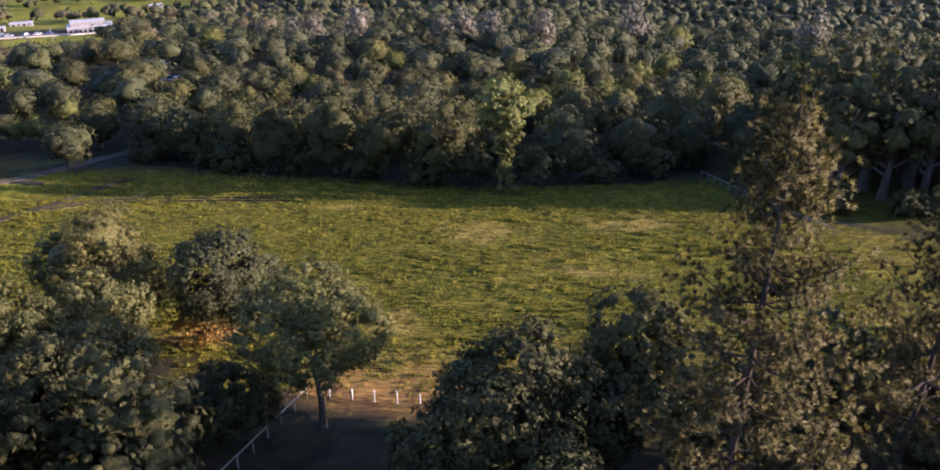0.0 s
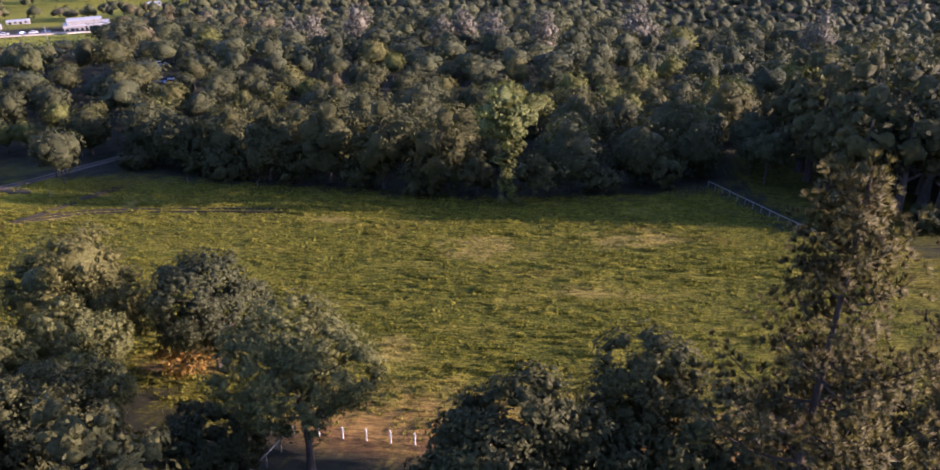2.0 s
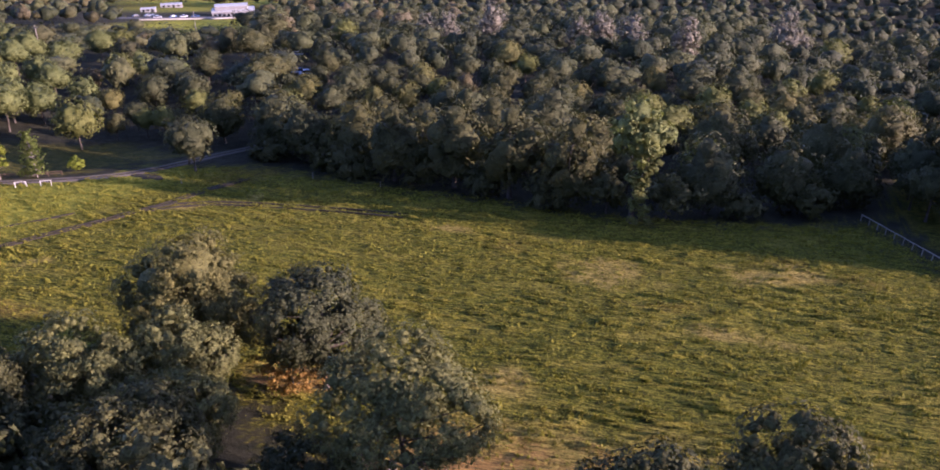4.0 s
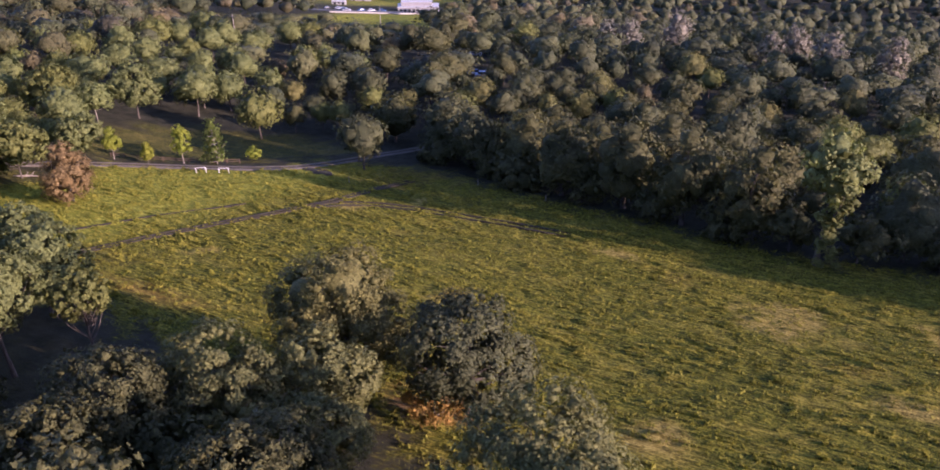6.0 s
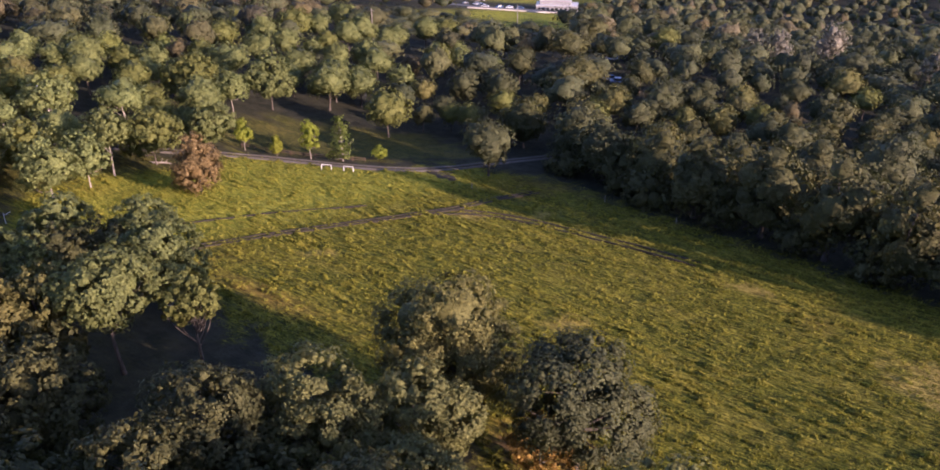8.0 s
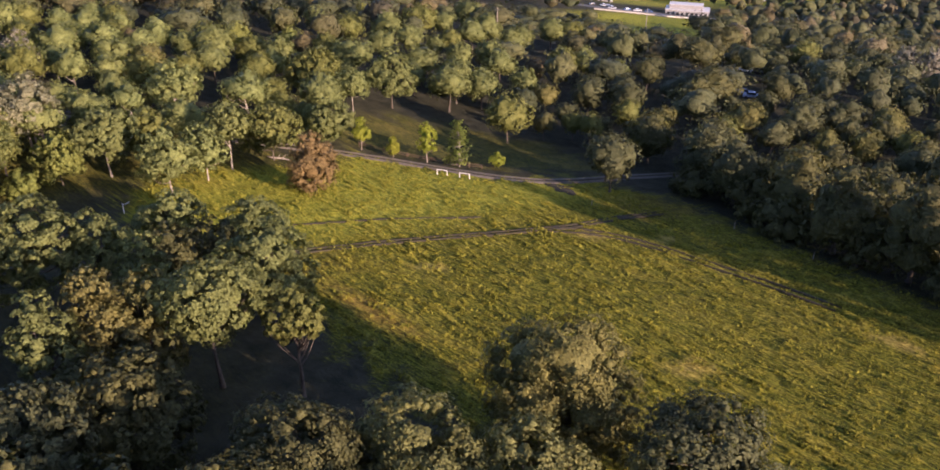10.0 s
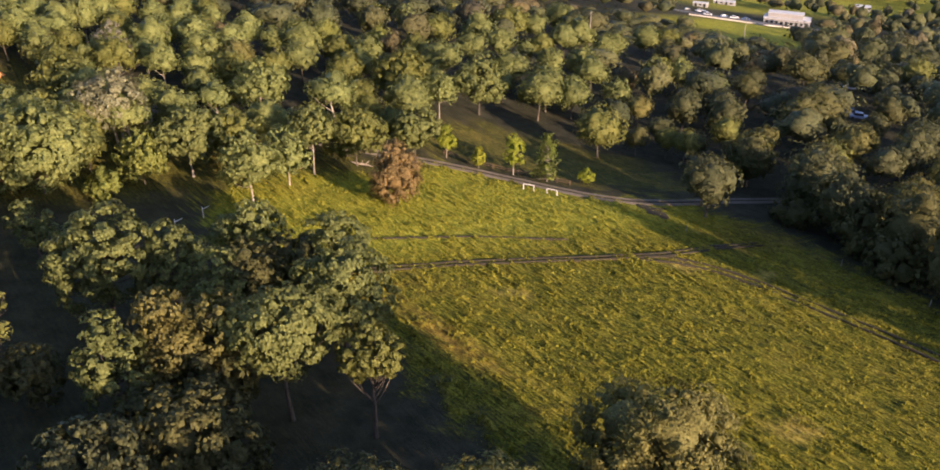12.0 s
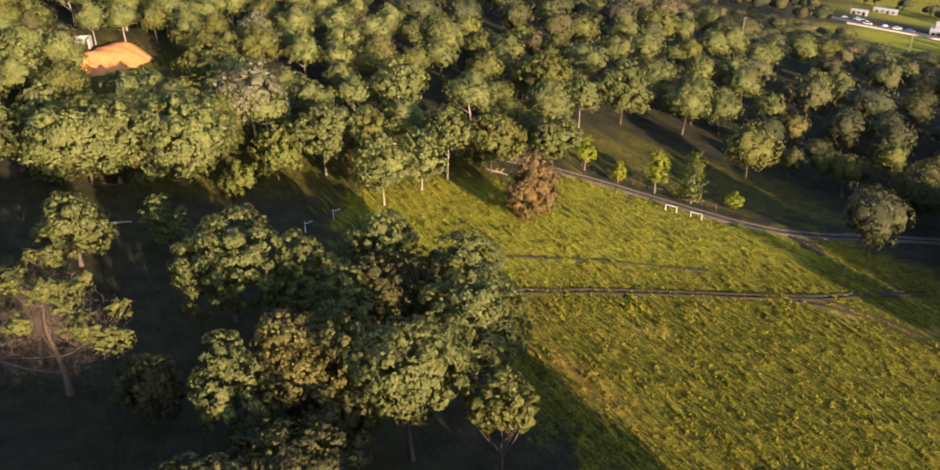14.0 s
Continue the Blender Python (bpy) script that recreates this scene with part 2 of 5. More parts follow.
def trunk_pieces(rng, H, R, c, rc, low=0.3, girth=0.035, lean=0.06, fork=True, reach=8):
    """The bole and a list of limbs that reach into the crown."""
    top = H * (0.72 if fork else 0.95)
    t = np.linspace(0, 1, 8)
    off = rng.normal(size=2) * lean * H
    bole = np.stack([off[0] * t ** 2 + 0.06 * R * np.sin(t * 7 + rng.uniform(0, 6)) * t, off[1] * t ** 2 + 0.06 * R * np.sin(t * 6 + rng.uniform(0, 6)) * t, -0.3 + t * (top + 0.3)], 1)
    r0 = girth * H
    rad = r0 * (1 - 0.8 * t) + 0.35 * r0 * np.exp(-t * 14)
    limbs = []
    order = np.argsort(-np.hypot(c[:, 0], c[:, 1]))
    for i in order[::3][:reach]:
        u = np.clip((c[i, 2] / H) * rng.uniform(0.45, 0.75), low * 0.7, 0.9) * H / top
        u = min(u, 0.95)
        a = np.array([np.interp(u, t, bole[:, k]) for k in range(3)])
        s = np.linspace(0, 1, 5)[:, None]
        mid = rng.normal(size=3) * 0.06 * R
        path = a + (c[i] - a) * s + np.array([0, 0, -0.10 * R]) * np.sin(s * np.pi) + mid * np.sin(s * np.pi)
        limbs.append(tube(path, np.interp(u, t, rad) * 0.6 * (1 - 0.82 * s[:, 0]), 5))
    return tube(bole, rad, 8), limbs


# ---- materials ----
class Nodes:
    def __init__(self, name):
        self.m = bpy.data.materials.new(name)
        self.m.use_nodes = True
        self.t = self.m.node_tree
        self.p = self.t.nodes["Principled BSDF"]
        self.out = self.t.nodes["Material Output"]

    def add(self, kind, **sets):
        n = self.t.nodes.new("ShaderNode" + kind)
        for k, v in sets.items():
            n.inputs[k.replace("_", " ")].default_value = v
        return n

    def link(self, a, b):
        self.t.links.new(a, b)

    def where(self, kind="Position", stretch=(1, 1, 1)):
        src = self.add("NewGeometry").outputs["Position"] if kind == "Position" else self.add("TexCoord").outputs["Object"]
        if stretch == (1, 1, 1):
            return src
        m = self.add("Mapping", Scale=stretch)
        self.link(src, m.inputs["Vector"])
        return m.outputs[0]

    def noise(self, scale, detail=4.0, rough=0.6, kind="Position", stretch=(1, 1, 1)):
        n = self.add("TexNoise", Scale=scale, Detail=detail, Roughness=rough)
        self.link(self.where(kind, stretch), n.inputs["Vector"])
        return n.outputs["Fac"]

    def ramp(self, fac, *stops):
        r = self.t.nodes.new("ShaderNodeValToRGB")
        e = r.color_ramp.elements
        while len(e) < len(stops):
            e.new(0.5)
        for el, (pos, col) in zip(e, stops):
            el.position, el.color = pos, (*col, 1)
        self.link(fac, r.inputs[0])
        return r.outputs[0]

    def mix(self, fac, a, b, how="MIX"):
        n = self.t.nodes.new("ShaderNodeMix")
        n.data_type, n.blend_type = "RGBA", how
        for socket, v in ((n.inputs[0], fac), (n.inputs[6], a), (n.inputs[7], b)):
            if isinstance(v, bpy.types.NodeSocket):
                self.link(v, socket)
            else:
                socket.default_value = v if isinstance(v, (int, float)) else (*v, 1)
        return n.outputs[2]

    def attribute(self, name):
        n = self.t.nodes.new("ShaderNodeAttribute")
        n.attribute_name = name
        return n.outputs["Fac"]

    def math(self, how, a, b=0.0):
        n = self.t.nodes.new("ShaderNodeMath")
        n.operation = how
        for socket, v in zip(n.inputs, (a, b)):
            if isinstance(v, bpy.types.NodeSocket):
                self.link(v, socket)
            else:
                socket.default_value = v
        return n.outputs[0]

    def bump(self, height, strength, distance):
        n = self.add("Bump", Strength=strength, Distance=distance)
        self.link(height, n.inputs["Height"])
        self.link(n.outputs[0], self.p.inputs["Normal"])

    def done(self, colour, rough=0.8, metal=0.0, spec=0.3):
        s = self.p.inputs["Base Color"]
        if isinstance(colour, bpy.types.NodeSocket):
            self.link(colour, s)
        else:
            s.default_value = (*colour, 1)
        self.p.inputs["Roughness"].default_value = rough
        self.p.inputs["Metallic"].default_value = metal
        self.p.inputs["Specular IOR Level"].default_value = spec
        return self.m


def leaf(name, a, b, c, through=0.2, woods=False, tint=0.6, grain_size=4.0, ragged=5.5, gap=0.36):
    """Foliage: each spray differs a little, each tree too."""
    k = Nodes(name)
    island = k.add("NewGeometry").outputs["Random Per Island"]
    col = k.mix(island, a, b)
    if woods:
        tree_value = k.attribute("tree")
        other = k.math("FRACT", k.math("MULTIPLY", tree_value, 17.3))
        hue = k.ramp(tree_value, (0.0, (0.046, 0.060, 0.028)), (0.35, (0.078, 0.088, 0.046)), (0.6, (0.084, 0.096, 0.038)), (0.82, (0.105, 0.100, 0.046)), (0.93, (0.125, 0.098, 0.050)), (1.0, (0.130, 0.118, 0.085)))
        col = k.mix(0.72, col, hue)
        dark = k.ramp(other, (0.0, (0.66, 0.68, 0.66)), (1.0, (1.25, 1.22, 1.15)))
    else:
        who = k.add("ObjectInfo").outputs["Random"]
        col = k.mix(k.math("MULTIPLY", who, tint), col, c)
        dark = k.ramp(k.noise(0.35, 2.0, 0.5), (0.3, (0.84, 0.86, 0.84)), (0.7, (1.10, 1.08, 1.02)))
    col = k.mix(1.0, col, dark, "MULTIPLY")
    grain = k.noise(grain_size, 3.0, 0.7)
    col = k.mix(1.0, col, k.ramp(grain, (0.36, (0.62, 0.63, 0.62)), (0.62, (1.22, 1.22, 1.18))), "MULTIPLY")
    k.bump(grain, 0.9, 0.6 / grain_size)
    k.done(col, 0.65, 0.0, 0.2)
    glow = k.add("BsdfTranslucent")
    k.link(k.mix(1.0, col, (1.1, 1.2, 0.6), "MULTIPLY"), glow.inputs["Color"])
    both = k.add("MixShader", Fac=through)
    k.link(k.p.outputs[0], both.inputs[1])
    k.link(glow.outputs[0], both.inputs[2])
    if ragged:
        gaps = k.ramp(k.noise(ragged, 2.0, 0.6), (gap, (0, 0, 0)), (gap + 0.03, (1, 1, 1)))
        open_air = k.add("BsdfTransparent")
        cut = k.add("MixShader")
        k.link(gaps, cut.inputs[0])
        k.link(open_air.outputs[0], cut.inputs[1])
        k.link(both.outputs[0], cut.inputs[2])
        both = cut
    k.link(both.outputs[0], k.out.inputs[0])
    return k.m


def bark(name, a, b, scale=3.0):
    k = Nodes(name)
    n = k.noise(scale, 6, 0.65, "Object", (1, 1, 0.25))
    k.bump(n, 0.7, 0.05)
    return k.done(k.ramp(n, (0.32, a), (0.68, b)), 0.9, 0, 0.15)


def plain(name, a, b, scale=2.0, rough=0.7, metal=0.0, bump=0.2, stretch=(1, 1, 1), spec=0.3):
    k = Nodes(name)
    n = k.noise(scale, 5, 0.6, "Object", stretch)
    f = k.noise(scale * 9, 3, 0.6, "Object", stretch)
    if bump:
        k.bump(f, bump, 0.02)
    return k.done(k.mix(0.3, k.ramp(n, (0.3, a), (0.7, b)), k.ramp(f, (0.3, a), (0.7, b))), rough, metal, spec)


LEAF_OAK = leaf("oak_foliage", (0.11, 0.12, 0.03), (0.15, 0.158, 0.042), (0.134, 0.138, 0.034))
# Evergreen leaf colour, given also to shaded oaks as their shade.
LEAF_LIVE_SHADED = leaf("live_and_shaded_oak_foliage", (0.055, 0.060, 0.023), (0.086, 0.086, 0.033), (0.105, 0.101, 0.034), ragged=8)
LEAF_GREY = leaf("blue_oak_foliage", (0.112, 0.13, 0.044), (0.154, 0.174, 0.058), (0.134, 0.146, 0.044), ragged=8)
LEAF_YELLOW = leaf("yellowing_foliage", (0.112, 0.116, 0.036), (0.152, 0.146, 0.044), (0.152, 0.128, 0.042))
LEAF_RED = leaf("russet_foliage", (0.165, 0.120, 0.048), (0.215, 0.160, 0.066), (0.19, 0.125, 0.055))
LEAF_YOUNG = leaf("young_foliage", (0.24, 0.29, 0.028), (0.32, 0.36, 0.045), (0.31, 0.3, 0.035), 0.4)
LEAF_FIR = leaf("young_conifer_foliage", (0.2, 0.27, 0.055), (0.27, 0.34, 0.08), (0.24, 0.29, 0.065), 0.35, ragged=0)
LEAF_PALE = leaf("grey_pine_foliage", (0.175, 0.17, 0.135), (0.235, 0.225, 0.18), (0.225, 0.2, 0.165), 0.25, ragged=0)
LEAF_SILVER = leaf("silvery_foliage", (0.17, 0.17, 0.10), (0.22, 0.215, 0.135), (0.20, 0.185, 0.12), 0.2, ragged=8)
LEAF_PINE = leaf("pine_needles", (0.135, 0.122, 0.058), (0.210, 0.184, 0.092), (0.180, 0.156, 0.076), 0.25, ragged=0)
LEAF_WOODS = leaf("woodland_foliage", (0.055, 0.056, 0.022), (0.077, 0.076, 0.030), (0.103, 0.077, 0.030), 0.2, True, grain_size=1.6, ragged=2.2)
# Oak leaf colour raised to carry the front sunlight on the hill.
LEAF_SUNLIT_OAK = leaf("sunlit_oak_foliage", (0.15, 0.178, 0.06), (0.194, 0.22, 0.076), (0.178, 0.19, 0.058), 0.25)
LEAF_NEAR = leaf("near_oak_foliage", (0.118, 0.121, 0.042), (0.164, 0.166, 0.058), (0.142, 0.142, 0.046), ragged=15, gap=0.39)
# Darker oak leaf; in the forest it stands for the crowded trees' shade.
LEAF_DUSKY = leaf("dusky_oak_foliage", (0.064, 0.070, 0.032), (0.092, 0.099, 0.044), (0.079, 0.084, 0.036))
LEAF_BROWN = leaf("brownish_foliage", (0.1, 0.088, 0.042), (0.135, 0.115, 0.056), (0.135, 0.096, 0.05), 0.2)
LEAF_LIME = leaf("bright_foliage", (0.150, 0.178, 0.040), (0.200, 0.225, 0.055), (0.19, 0.19, 0.05), 0.3)
LEAF_ORANGE = leaf("orange_foliage", (0.27, 0.15, 0.036), (0.38, 0.24, 0.06), (0.33, 0.25, 0.06), 0.3)
BARK = bark("oak_bark", (0.045, 0.036, 0.028), (0.13, 0.11, 0.09))
BARK_PALE = bark("pale_bark", (0.17, 0.14, 0.11), (0.36, 0.32, 0.27))
BARK_PINE = bark("pine_bark", (0.032, 0.025, 0.020), (0.085, 0.066, 0.052))
TWIG = bark("bare_twigs", (0.075, 0.056, 0.042), (0.15, 0.115, 0.088))
GRASS = leaf("grass_blades", (0.152, 0.165, 0.013), (0.256, 0.239, 0.027), (0.250, 0.214, 0.027), 0.12, grain_size=0.9, ragged=0)
WEATHERED = plain("weathered_fence_wood", (0.16, 0.145, 0.125), (0.30, 0.275, 0.24), 4, 0.85, stretch=(1, 1, 0.3))
WHITE_PAINT = plain("white_fence_paint", (0.66, 0.64, 0.60), (0.82, 0.80, 0.76), 6, 0.55)
BROWN_WOOD = plain("brown_rail_wood", (0.07, 0.045, 0.03), (0.15, 0.10, 0.065), 4, 0.85)
GRAVEL = plain("pale_gravel", (0.085, 0.073, 0.056), (0.16, 0.138, 0.105), 1.1, 0.95, bump=0.6)
# Track earth, darkened further for the shadow inside the ruts.
EARTH = plain("dark_track_earth", (0.022, 0.019, 0.011), (0.050, 0.041, 0.021), 1.4, 0.95, bump=0.6)
CLAY = plain("orange_clay", (0.50, 0.19, 0.055), (0.70, 0.32, 0.11), 0.5, 0.95, bump=0.6)
ASPHALT = plain("grey_asphalt", (0.07, 0.07, 0.075), (0.12, 0.12, 0.12), 0.6, 0.9)
STUCCO = plain("white_stucco", (0.25, 0.245, 0.24), (0.36, 0.352, 0.345), 0.5, 0.8)
ROOF = plain("pale_metal_roof", (0.42, 0.42, 0.42), (0.55, 0.55, 0.55), 0.4, 0.5)
GLASS = plain("dark_window_glass", (0.02, 0.025, 0.03), (0.04, 0.045, 0.05), 1, 0.1, bump=0, spec=0.6)
CONCRETE = plain("pale_concrete", (0.30, 0.28, 0.25), (0.44, 0.41, 0.37), 0.7, 0.9)
CAR_WHITE = plain("white_car_paint", (0.52, 0.52, 0.52), (0.62, 0.62, 0.62), 1, 0.25, bump=0, spec=0.5)
CAR_BLUE = plain("blue_car_paint", (0.06, 0.10, 0.20), (0.09, 0.14, 0.26), 1, 0.25, bump=0, spec=0.5)
CAR_PALE = plain("pale_blue_car_paint", (0.26, 0.32, 0.44), (0.34, 0.41, 0.54), 1, 0.25, bump=0, spec=0.5)
CAR_DARK = plain("dark_car_paint", (0.03, 0.03, 0.035), (0.05, 0.05, 0.055), 1, 0.25, bump=0, spec=0.5)
CAR_TEAL = plain("teal_truck_paint", (0.10, 0.15, 0.15), (0.14, 0.20, 0.195), 1, 0.3, bump=0, spec=0.5)
TYRE = plain("black_rubber", (0.015, 0.015, 0.015), (0.03, 0.03, 0.03), 3, 0.8)


def soil():
    k = Nodes("hillside_ground")
    rows = k.noise(1.0, 5, 0.72, stretch=(0.6, 3.4, 1.0))
    swath = k.noise(1.0, 4, 0.65, stretch=(0.10, 0.20, 0.2))
    patch = k.noise(0.045, 4, 0.6)
    fine = k.noise(3.4, 6, 0.8)
    tuft = k.attribute("tuft")
    blade = k.math("ADD", k.math("MULTIPLY", fine, 0.5), k.math("MULTIPLY", rows, 0.5))
    # Streaks along x mix row colour with painted tuft shadows.
    base = k.ramp(blade, (0.42, (0.012, 0.015, 0.002)), (0.50, (0.064, 0.073, 0.005)), (0.58, (0.215, 0.200, 0.018)))
    straw = k.ramp(blade, (0.42, (0.048, 0.042, 0.005)), (0.50, (0.165, 0.146, 0.016)), (0.58, (0.36, 0.305, 0.045)))
    grass = k.mix(k.math("MULTIPLY", tuft, 0.62), base, straw)
    grass = k.mix(k.ramp(swath, (0.50, (0, 0, 0)), (0.68, (0.75, 0.75, 0.75))), grass, straw)
    grass = k.mix(k.ramp(patch, (0.56, (0, 0, 0)), (0.74, (0.55, 0.55, 0.55))), grass, k.ramp(blade, (0.40, (0.060, 0.038, 0.010)), (0.60, (0.288, 0.188, 0.044))))
    grass = k.mix(k.attribute("straw"), grass, k.ramp(blade, (0.42, (0.090, 0.070, 0.014)), (0.50, (0.24, 0.188, 0.040)), (0.58, (0.44, 0.345, 0.085))))
    dry = k.mix(k.ramp(rows, (0.35, (0, 0, 0)), (0.6, (1, 1, 1))), (0.17, 0.09, 0.034), (0.50, 0.25, 0.08))
    # Leaf litter, kept near black for the shade under the trees.
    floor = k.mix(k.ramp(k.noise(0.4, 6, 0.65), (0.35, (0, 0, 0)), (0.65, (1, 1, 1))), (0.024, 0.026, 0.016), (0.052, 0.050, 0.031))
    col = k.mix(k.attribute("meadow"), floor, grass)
    col = k.mix(k.attribute("dry"), col, dry)
    lawn = k.ramp(blade, (0.42, (0.090, 0.108, 0.010)), (0.50, (0.222, 0.232, 0.020)), (0.58, (0.385, 0.362, 0.045)))
    col = k.mix(k.attribute("lawn"), col, lawn)
    k.bump(k.mix(0.6, fine, rows), 1.0, 0.5)
    return k.done(col, 0.95, 0, 0.1)


SOIL = soil()


# ---- ground ----
def spaced(lo, hi, fine_lo, fine_hi, fine, grow=1.12):
    right, left = [fine_hi], [fine_lo]
    s = fine
    while right[-1] < hi:
        s *= grow
        right.append(right[-1] + s)
    s = fine
    while left[-1] > lo:
        s *= grow
        left.append(left[-1] - s)
    return np.r_[left[::-1], np.arange(fine_lo + fine, fine_hi, fine), right]


# DELL: dark floor in place of grass, painting the hollow's shade.
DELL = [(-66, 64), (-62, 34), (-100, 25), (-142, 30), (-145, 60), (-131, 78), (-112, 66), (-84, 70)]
OPEN = [(-204, 36), (-200, 70), (-172, 76), (-150, 106), (-136, 116), (-128, 92), (-131, 40), (-160, 36)]
VERGE = [(-146, 116), (-120, 133), (-108, 146), (-104, 164), (-128, 168), (-156, 150), (-160, 122)]
PADDOCK = [(30, 160), (37, 130), (60, 120), (64, 150), (54, 185), (36, 196)]


def tussocks(x, y):
    """Height of the grown-over plough ridges and tufts of the pasture."""
    ridged = step(0.62 + 1.0 * lumps(x, y, 9.0, 24))
    bend = 0.5 * lumps(x, y, 7.0, 25)
    ridge = np.maximum(lumps(x * 0.19, y + bend, 0.50, 21) - 0.10, 0)
    tuft = np.maximum(lumps(x, y * 1.1, 0.50, 22) - 0.12, 0)
    # Raised straw-toned line standing for the lit strip in the shade belt.
    bank = 0.34 * np.exp(-((y - 135.6 - 0.5 * lumps(x, y * 0, 14.0, 28)) / 0.55) ** 2) * step((x + 108) / 6) * step((-18 - x) / 8)
    return bank + 0.36 * ridge * (0.25 + ridged) + 0.14 * tuft * (1.1 - 0.5 * ridged) + 0.10 * lumps(x, y, 6.0, 23)


# drier, straw-coloured spots of the pasture: centre and half axes
STRAW = [(-10, 117, 7.2, 6.1), (14, 124, 4.3, 3.6), (10, 122, 5.9, 3.9), (6, 100, 6.9, 2.3), (-16, 83, 2.8, 3.5), (-16, 81, 4.2, 4.9), (-36, 129, 4, 2.2), (-76, 136, 2.5, 2.4), (-86, 96, 2.5, 2), (-49, 100, 2.5, 2.9), (-87, 95, 2.5, 2), (-83, 126, 3, 2.9)]


def make_ground():
    xs, ys = spaced(-3500, 3500, -112, 36, 0.40, 1.15), spaced(-2500, 4200, 64, 136, 0.28, 1.15)
    X, Y = np.meshgrid(xs, ys)
    Z = ground(X, Y)
    rng = np.random.default_rng(3)
    inside = edge_distance(X, Y, MEADOW)
    lump = rng.normal(size=X.shape)
    Z = Z + np.where(np.abs(X + 60) < 130, 1, 0) * (tussocks(X, Y) + 0.015 * lump) * step((inside + 4) / 6)
    n, m = X.shape
    i = np.arange(n * m).reshape(n, m)
    f = np.stack([i[:-1, :-1], i[:-1, 1:], i[1:, 1:], i[1:, :-1]], -1).reshape(-1, 4)
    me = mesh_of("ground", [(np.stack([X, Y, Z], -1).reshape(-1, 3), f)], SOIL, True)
    ragged = 1.8 * np.sin(X * 0.9 + 2 * np.sin(Y * 0.7)) + 1.2 * lump
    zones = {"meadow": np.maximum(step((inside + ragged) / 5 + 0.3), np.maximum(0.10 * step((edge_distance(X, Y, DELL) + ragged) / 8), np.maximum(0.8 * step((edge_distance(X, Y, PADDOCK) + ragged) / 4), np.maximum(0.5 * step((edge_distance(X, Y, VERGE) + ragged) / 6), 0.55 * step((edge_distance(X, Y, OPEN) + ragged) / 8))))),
             "dry": np.maximum.reduce([0.6 * step(1.2 - np.hypot((X + 36) / 5.5, (Y - 76) / 4.5) + 0.3 * lumps(X, Y, 2.0, 27)),
                                       0.55 * step((73 - Y + ragged) / 9) * step((inside + 3) / 4) * step((X + 24) / 6),
                                       0.25 * step(1.1 - np.hypot((X + 80) / 12, (Y - 80) / 3) + 0.1 * lump),
                                       0.6 * step(1.1 - np.hypot((X + 130) / 4, (Y - 88) / 5) + 0.1 * lump)]),
             "lawn": np.maximum(np.maximum(step(edge_distance(X, Y, LAWN) / 6 + 0.5), 0.8 * step((-X - 94 + 0.12 * (Y - 100)) / 14) * step((inside + ragged) / 5 + 0.3)), 0.8 * step(edge_distance(X, Y, FAR_LAWN) / 25 + 0.5))}
    zones["straw"] = np.maximum.reduce([0.85 * step(1.25 - np.hypot((X - a) / p, (Y - b) / q) + 0.5 * lumps(X, Y, 2.5, 26)) for a, b, p, q in STRAW] + [0.6 * step((80 - Y + 3 * lumps(X, Y, 4.0, 26)) / 12) * step((X + 24) / 6)])
    zones["tuft"] = np.clip((tussocks(X, Y) - 0.10 * lumps(X, Y, 6.0, 23)) / 0.16, 0, 1)
    for name, v in zones.items():
        me.attributes.new(name, "FLOAT", "POINT").data.foreach_set("value", v.astype(np.float32).ravel())
    return tagged(new("ground", me), "grassy hillside meadow falling to a wooded valley", "ground", kind="structure")


make_ground()


def smooth_line(points, each=1.0):
    """A finer line through plan points."""
    p = np.asarray(points, float)
    d = np.r_[0, np.cumsum(np.hypot(*np.diff(p, axis=0).T))]
    u = np.linspace(0, d[-1], int(d[-1] / each) + 2)
    q = np.stack([np.interp(u, d, p[:, k]) for k in (0, 1)], 1)
    for _ in range(int(4 / each) + 2):
        q[1:-1] = (q[:-2] + 2 * q[1:-1] + q[2:]) / 4
    return q


def strip(name, points, width, lift, material, label, category, rough=0.15, seed=0, crown=0.0, offset=0.0):
    """A ribbon of ground that follows the hill."""
    rng = np.random.default_rng(seed)
    q = smooth_line(points)
    way = np.gradient(q, axis=0)
    way /= np.linalg.norm(way, axis=1, keepdims=True)
    side = np.stack([-way[:, 1], way[:, 0]], 1)
    w = width / 2 * (1 + rough * rng.normal(size=(len(q), 2)))
    taper = np.minimum(1, np.minimum(np.arange(len(q)), np.arange(len(q))[::-1]) / 4 + 0.15)
    w = w * taper[:, None]
    across = np.linspace(-1, 1, 5)
    half = np.where(across < 0, w[:, :1], w[:, 1:]) * np.abs(across)
    xy = q[:, None] + side[:, None] * (offset + np.sign(across)[None] * half)[..., None]
    z = ground(xy[..., 0], xy[..., 1]) + lift + crown * (1 - across ** 2)[None] - 0.25 * (np.abs(across) > 0.9)[None] * 1.0
    v = np.concatenate([xy, z[..., None]], -1)
    n, m = v.shape[:2]
    i = np.arange(n * m).reshape(n, m)
    f = np.stack([i[:-1, :-1], i[1:, :-1], i[1:, 1:], i[:-1, 1:]], -1).reshape(-1, 4)
    return tagged(new(name, mesh_of(name, [(v.reshape(-1, 3), f)], material, True)), label, category, kind="structure")


ROAD = [(-175, 74), (-160, 92), (-147, 107), (-138.5, 116.5), (-134.2, 121), (-129.8, 125), (-124, 128.7), (-118, 131.8), (-112, 135.2), (-107, 140.5), (-104, 149), (-101.5, 161), (-98, 172), (-88, 190), (-80, 215)]
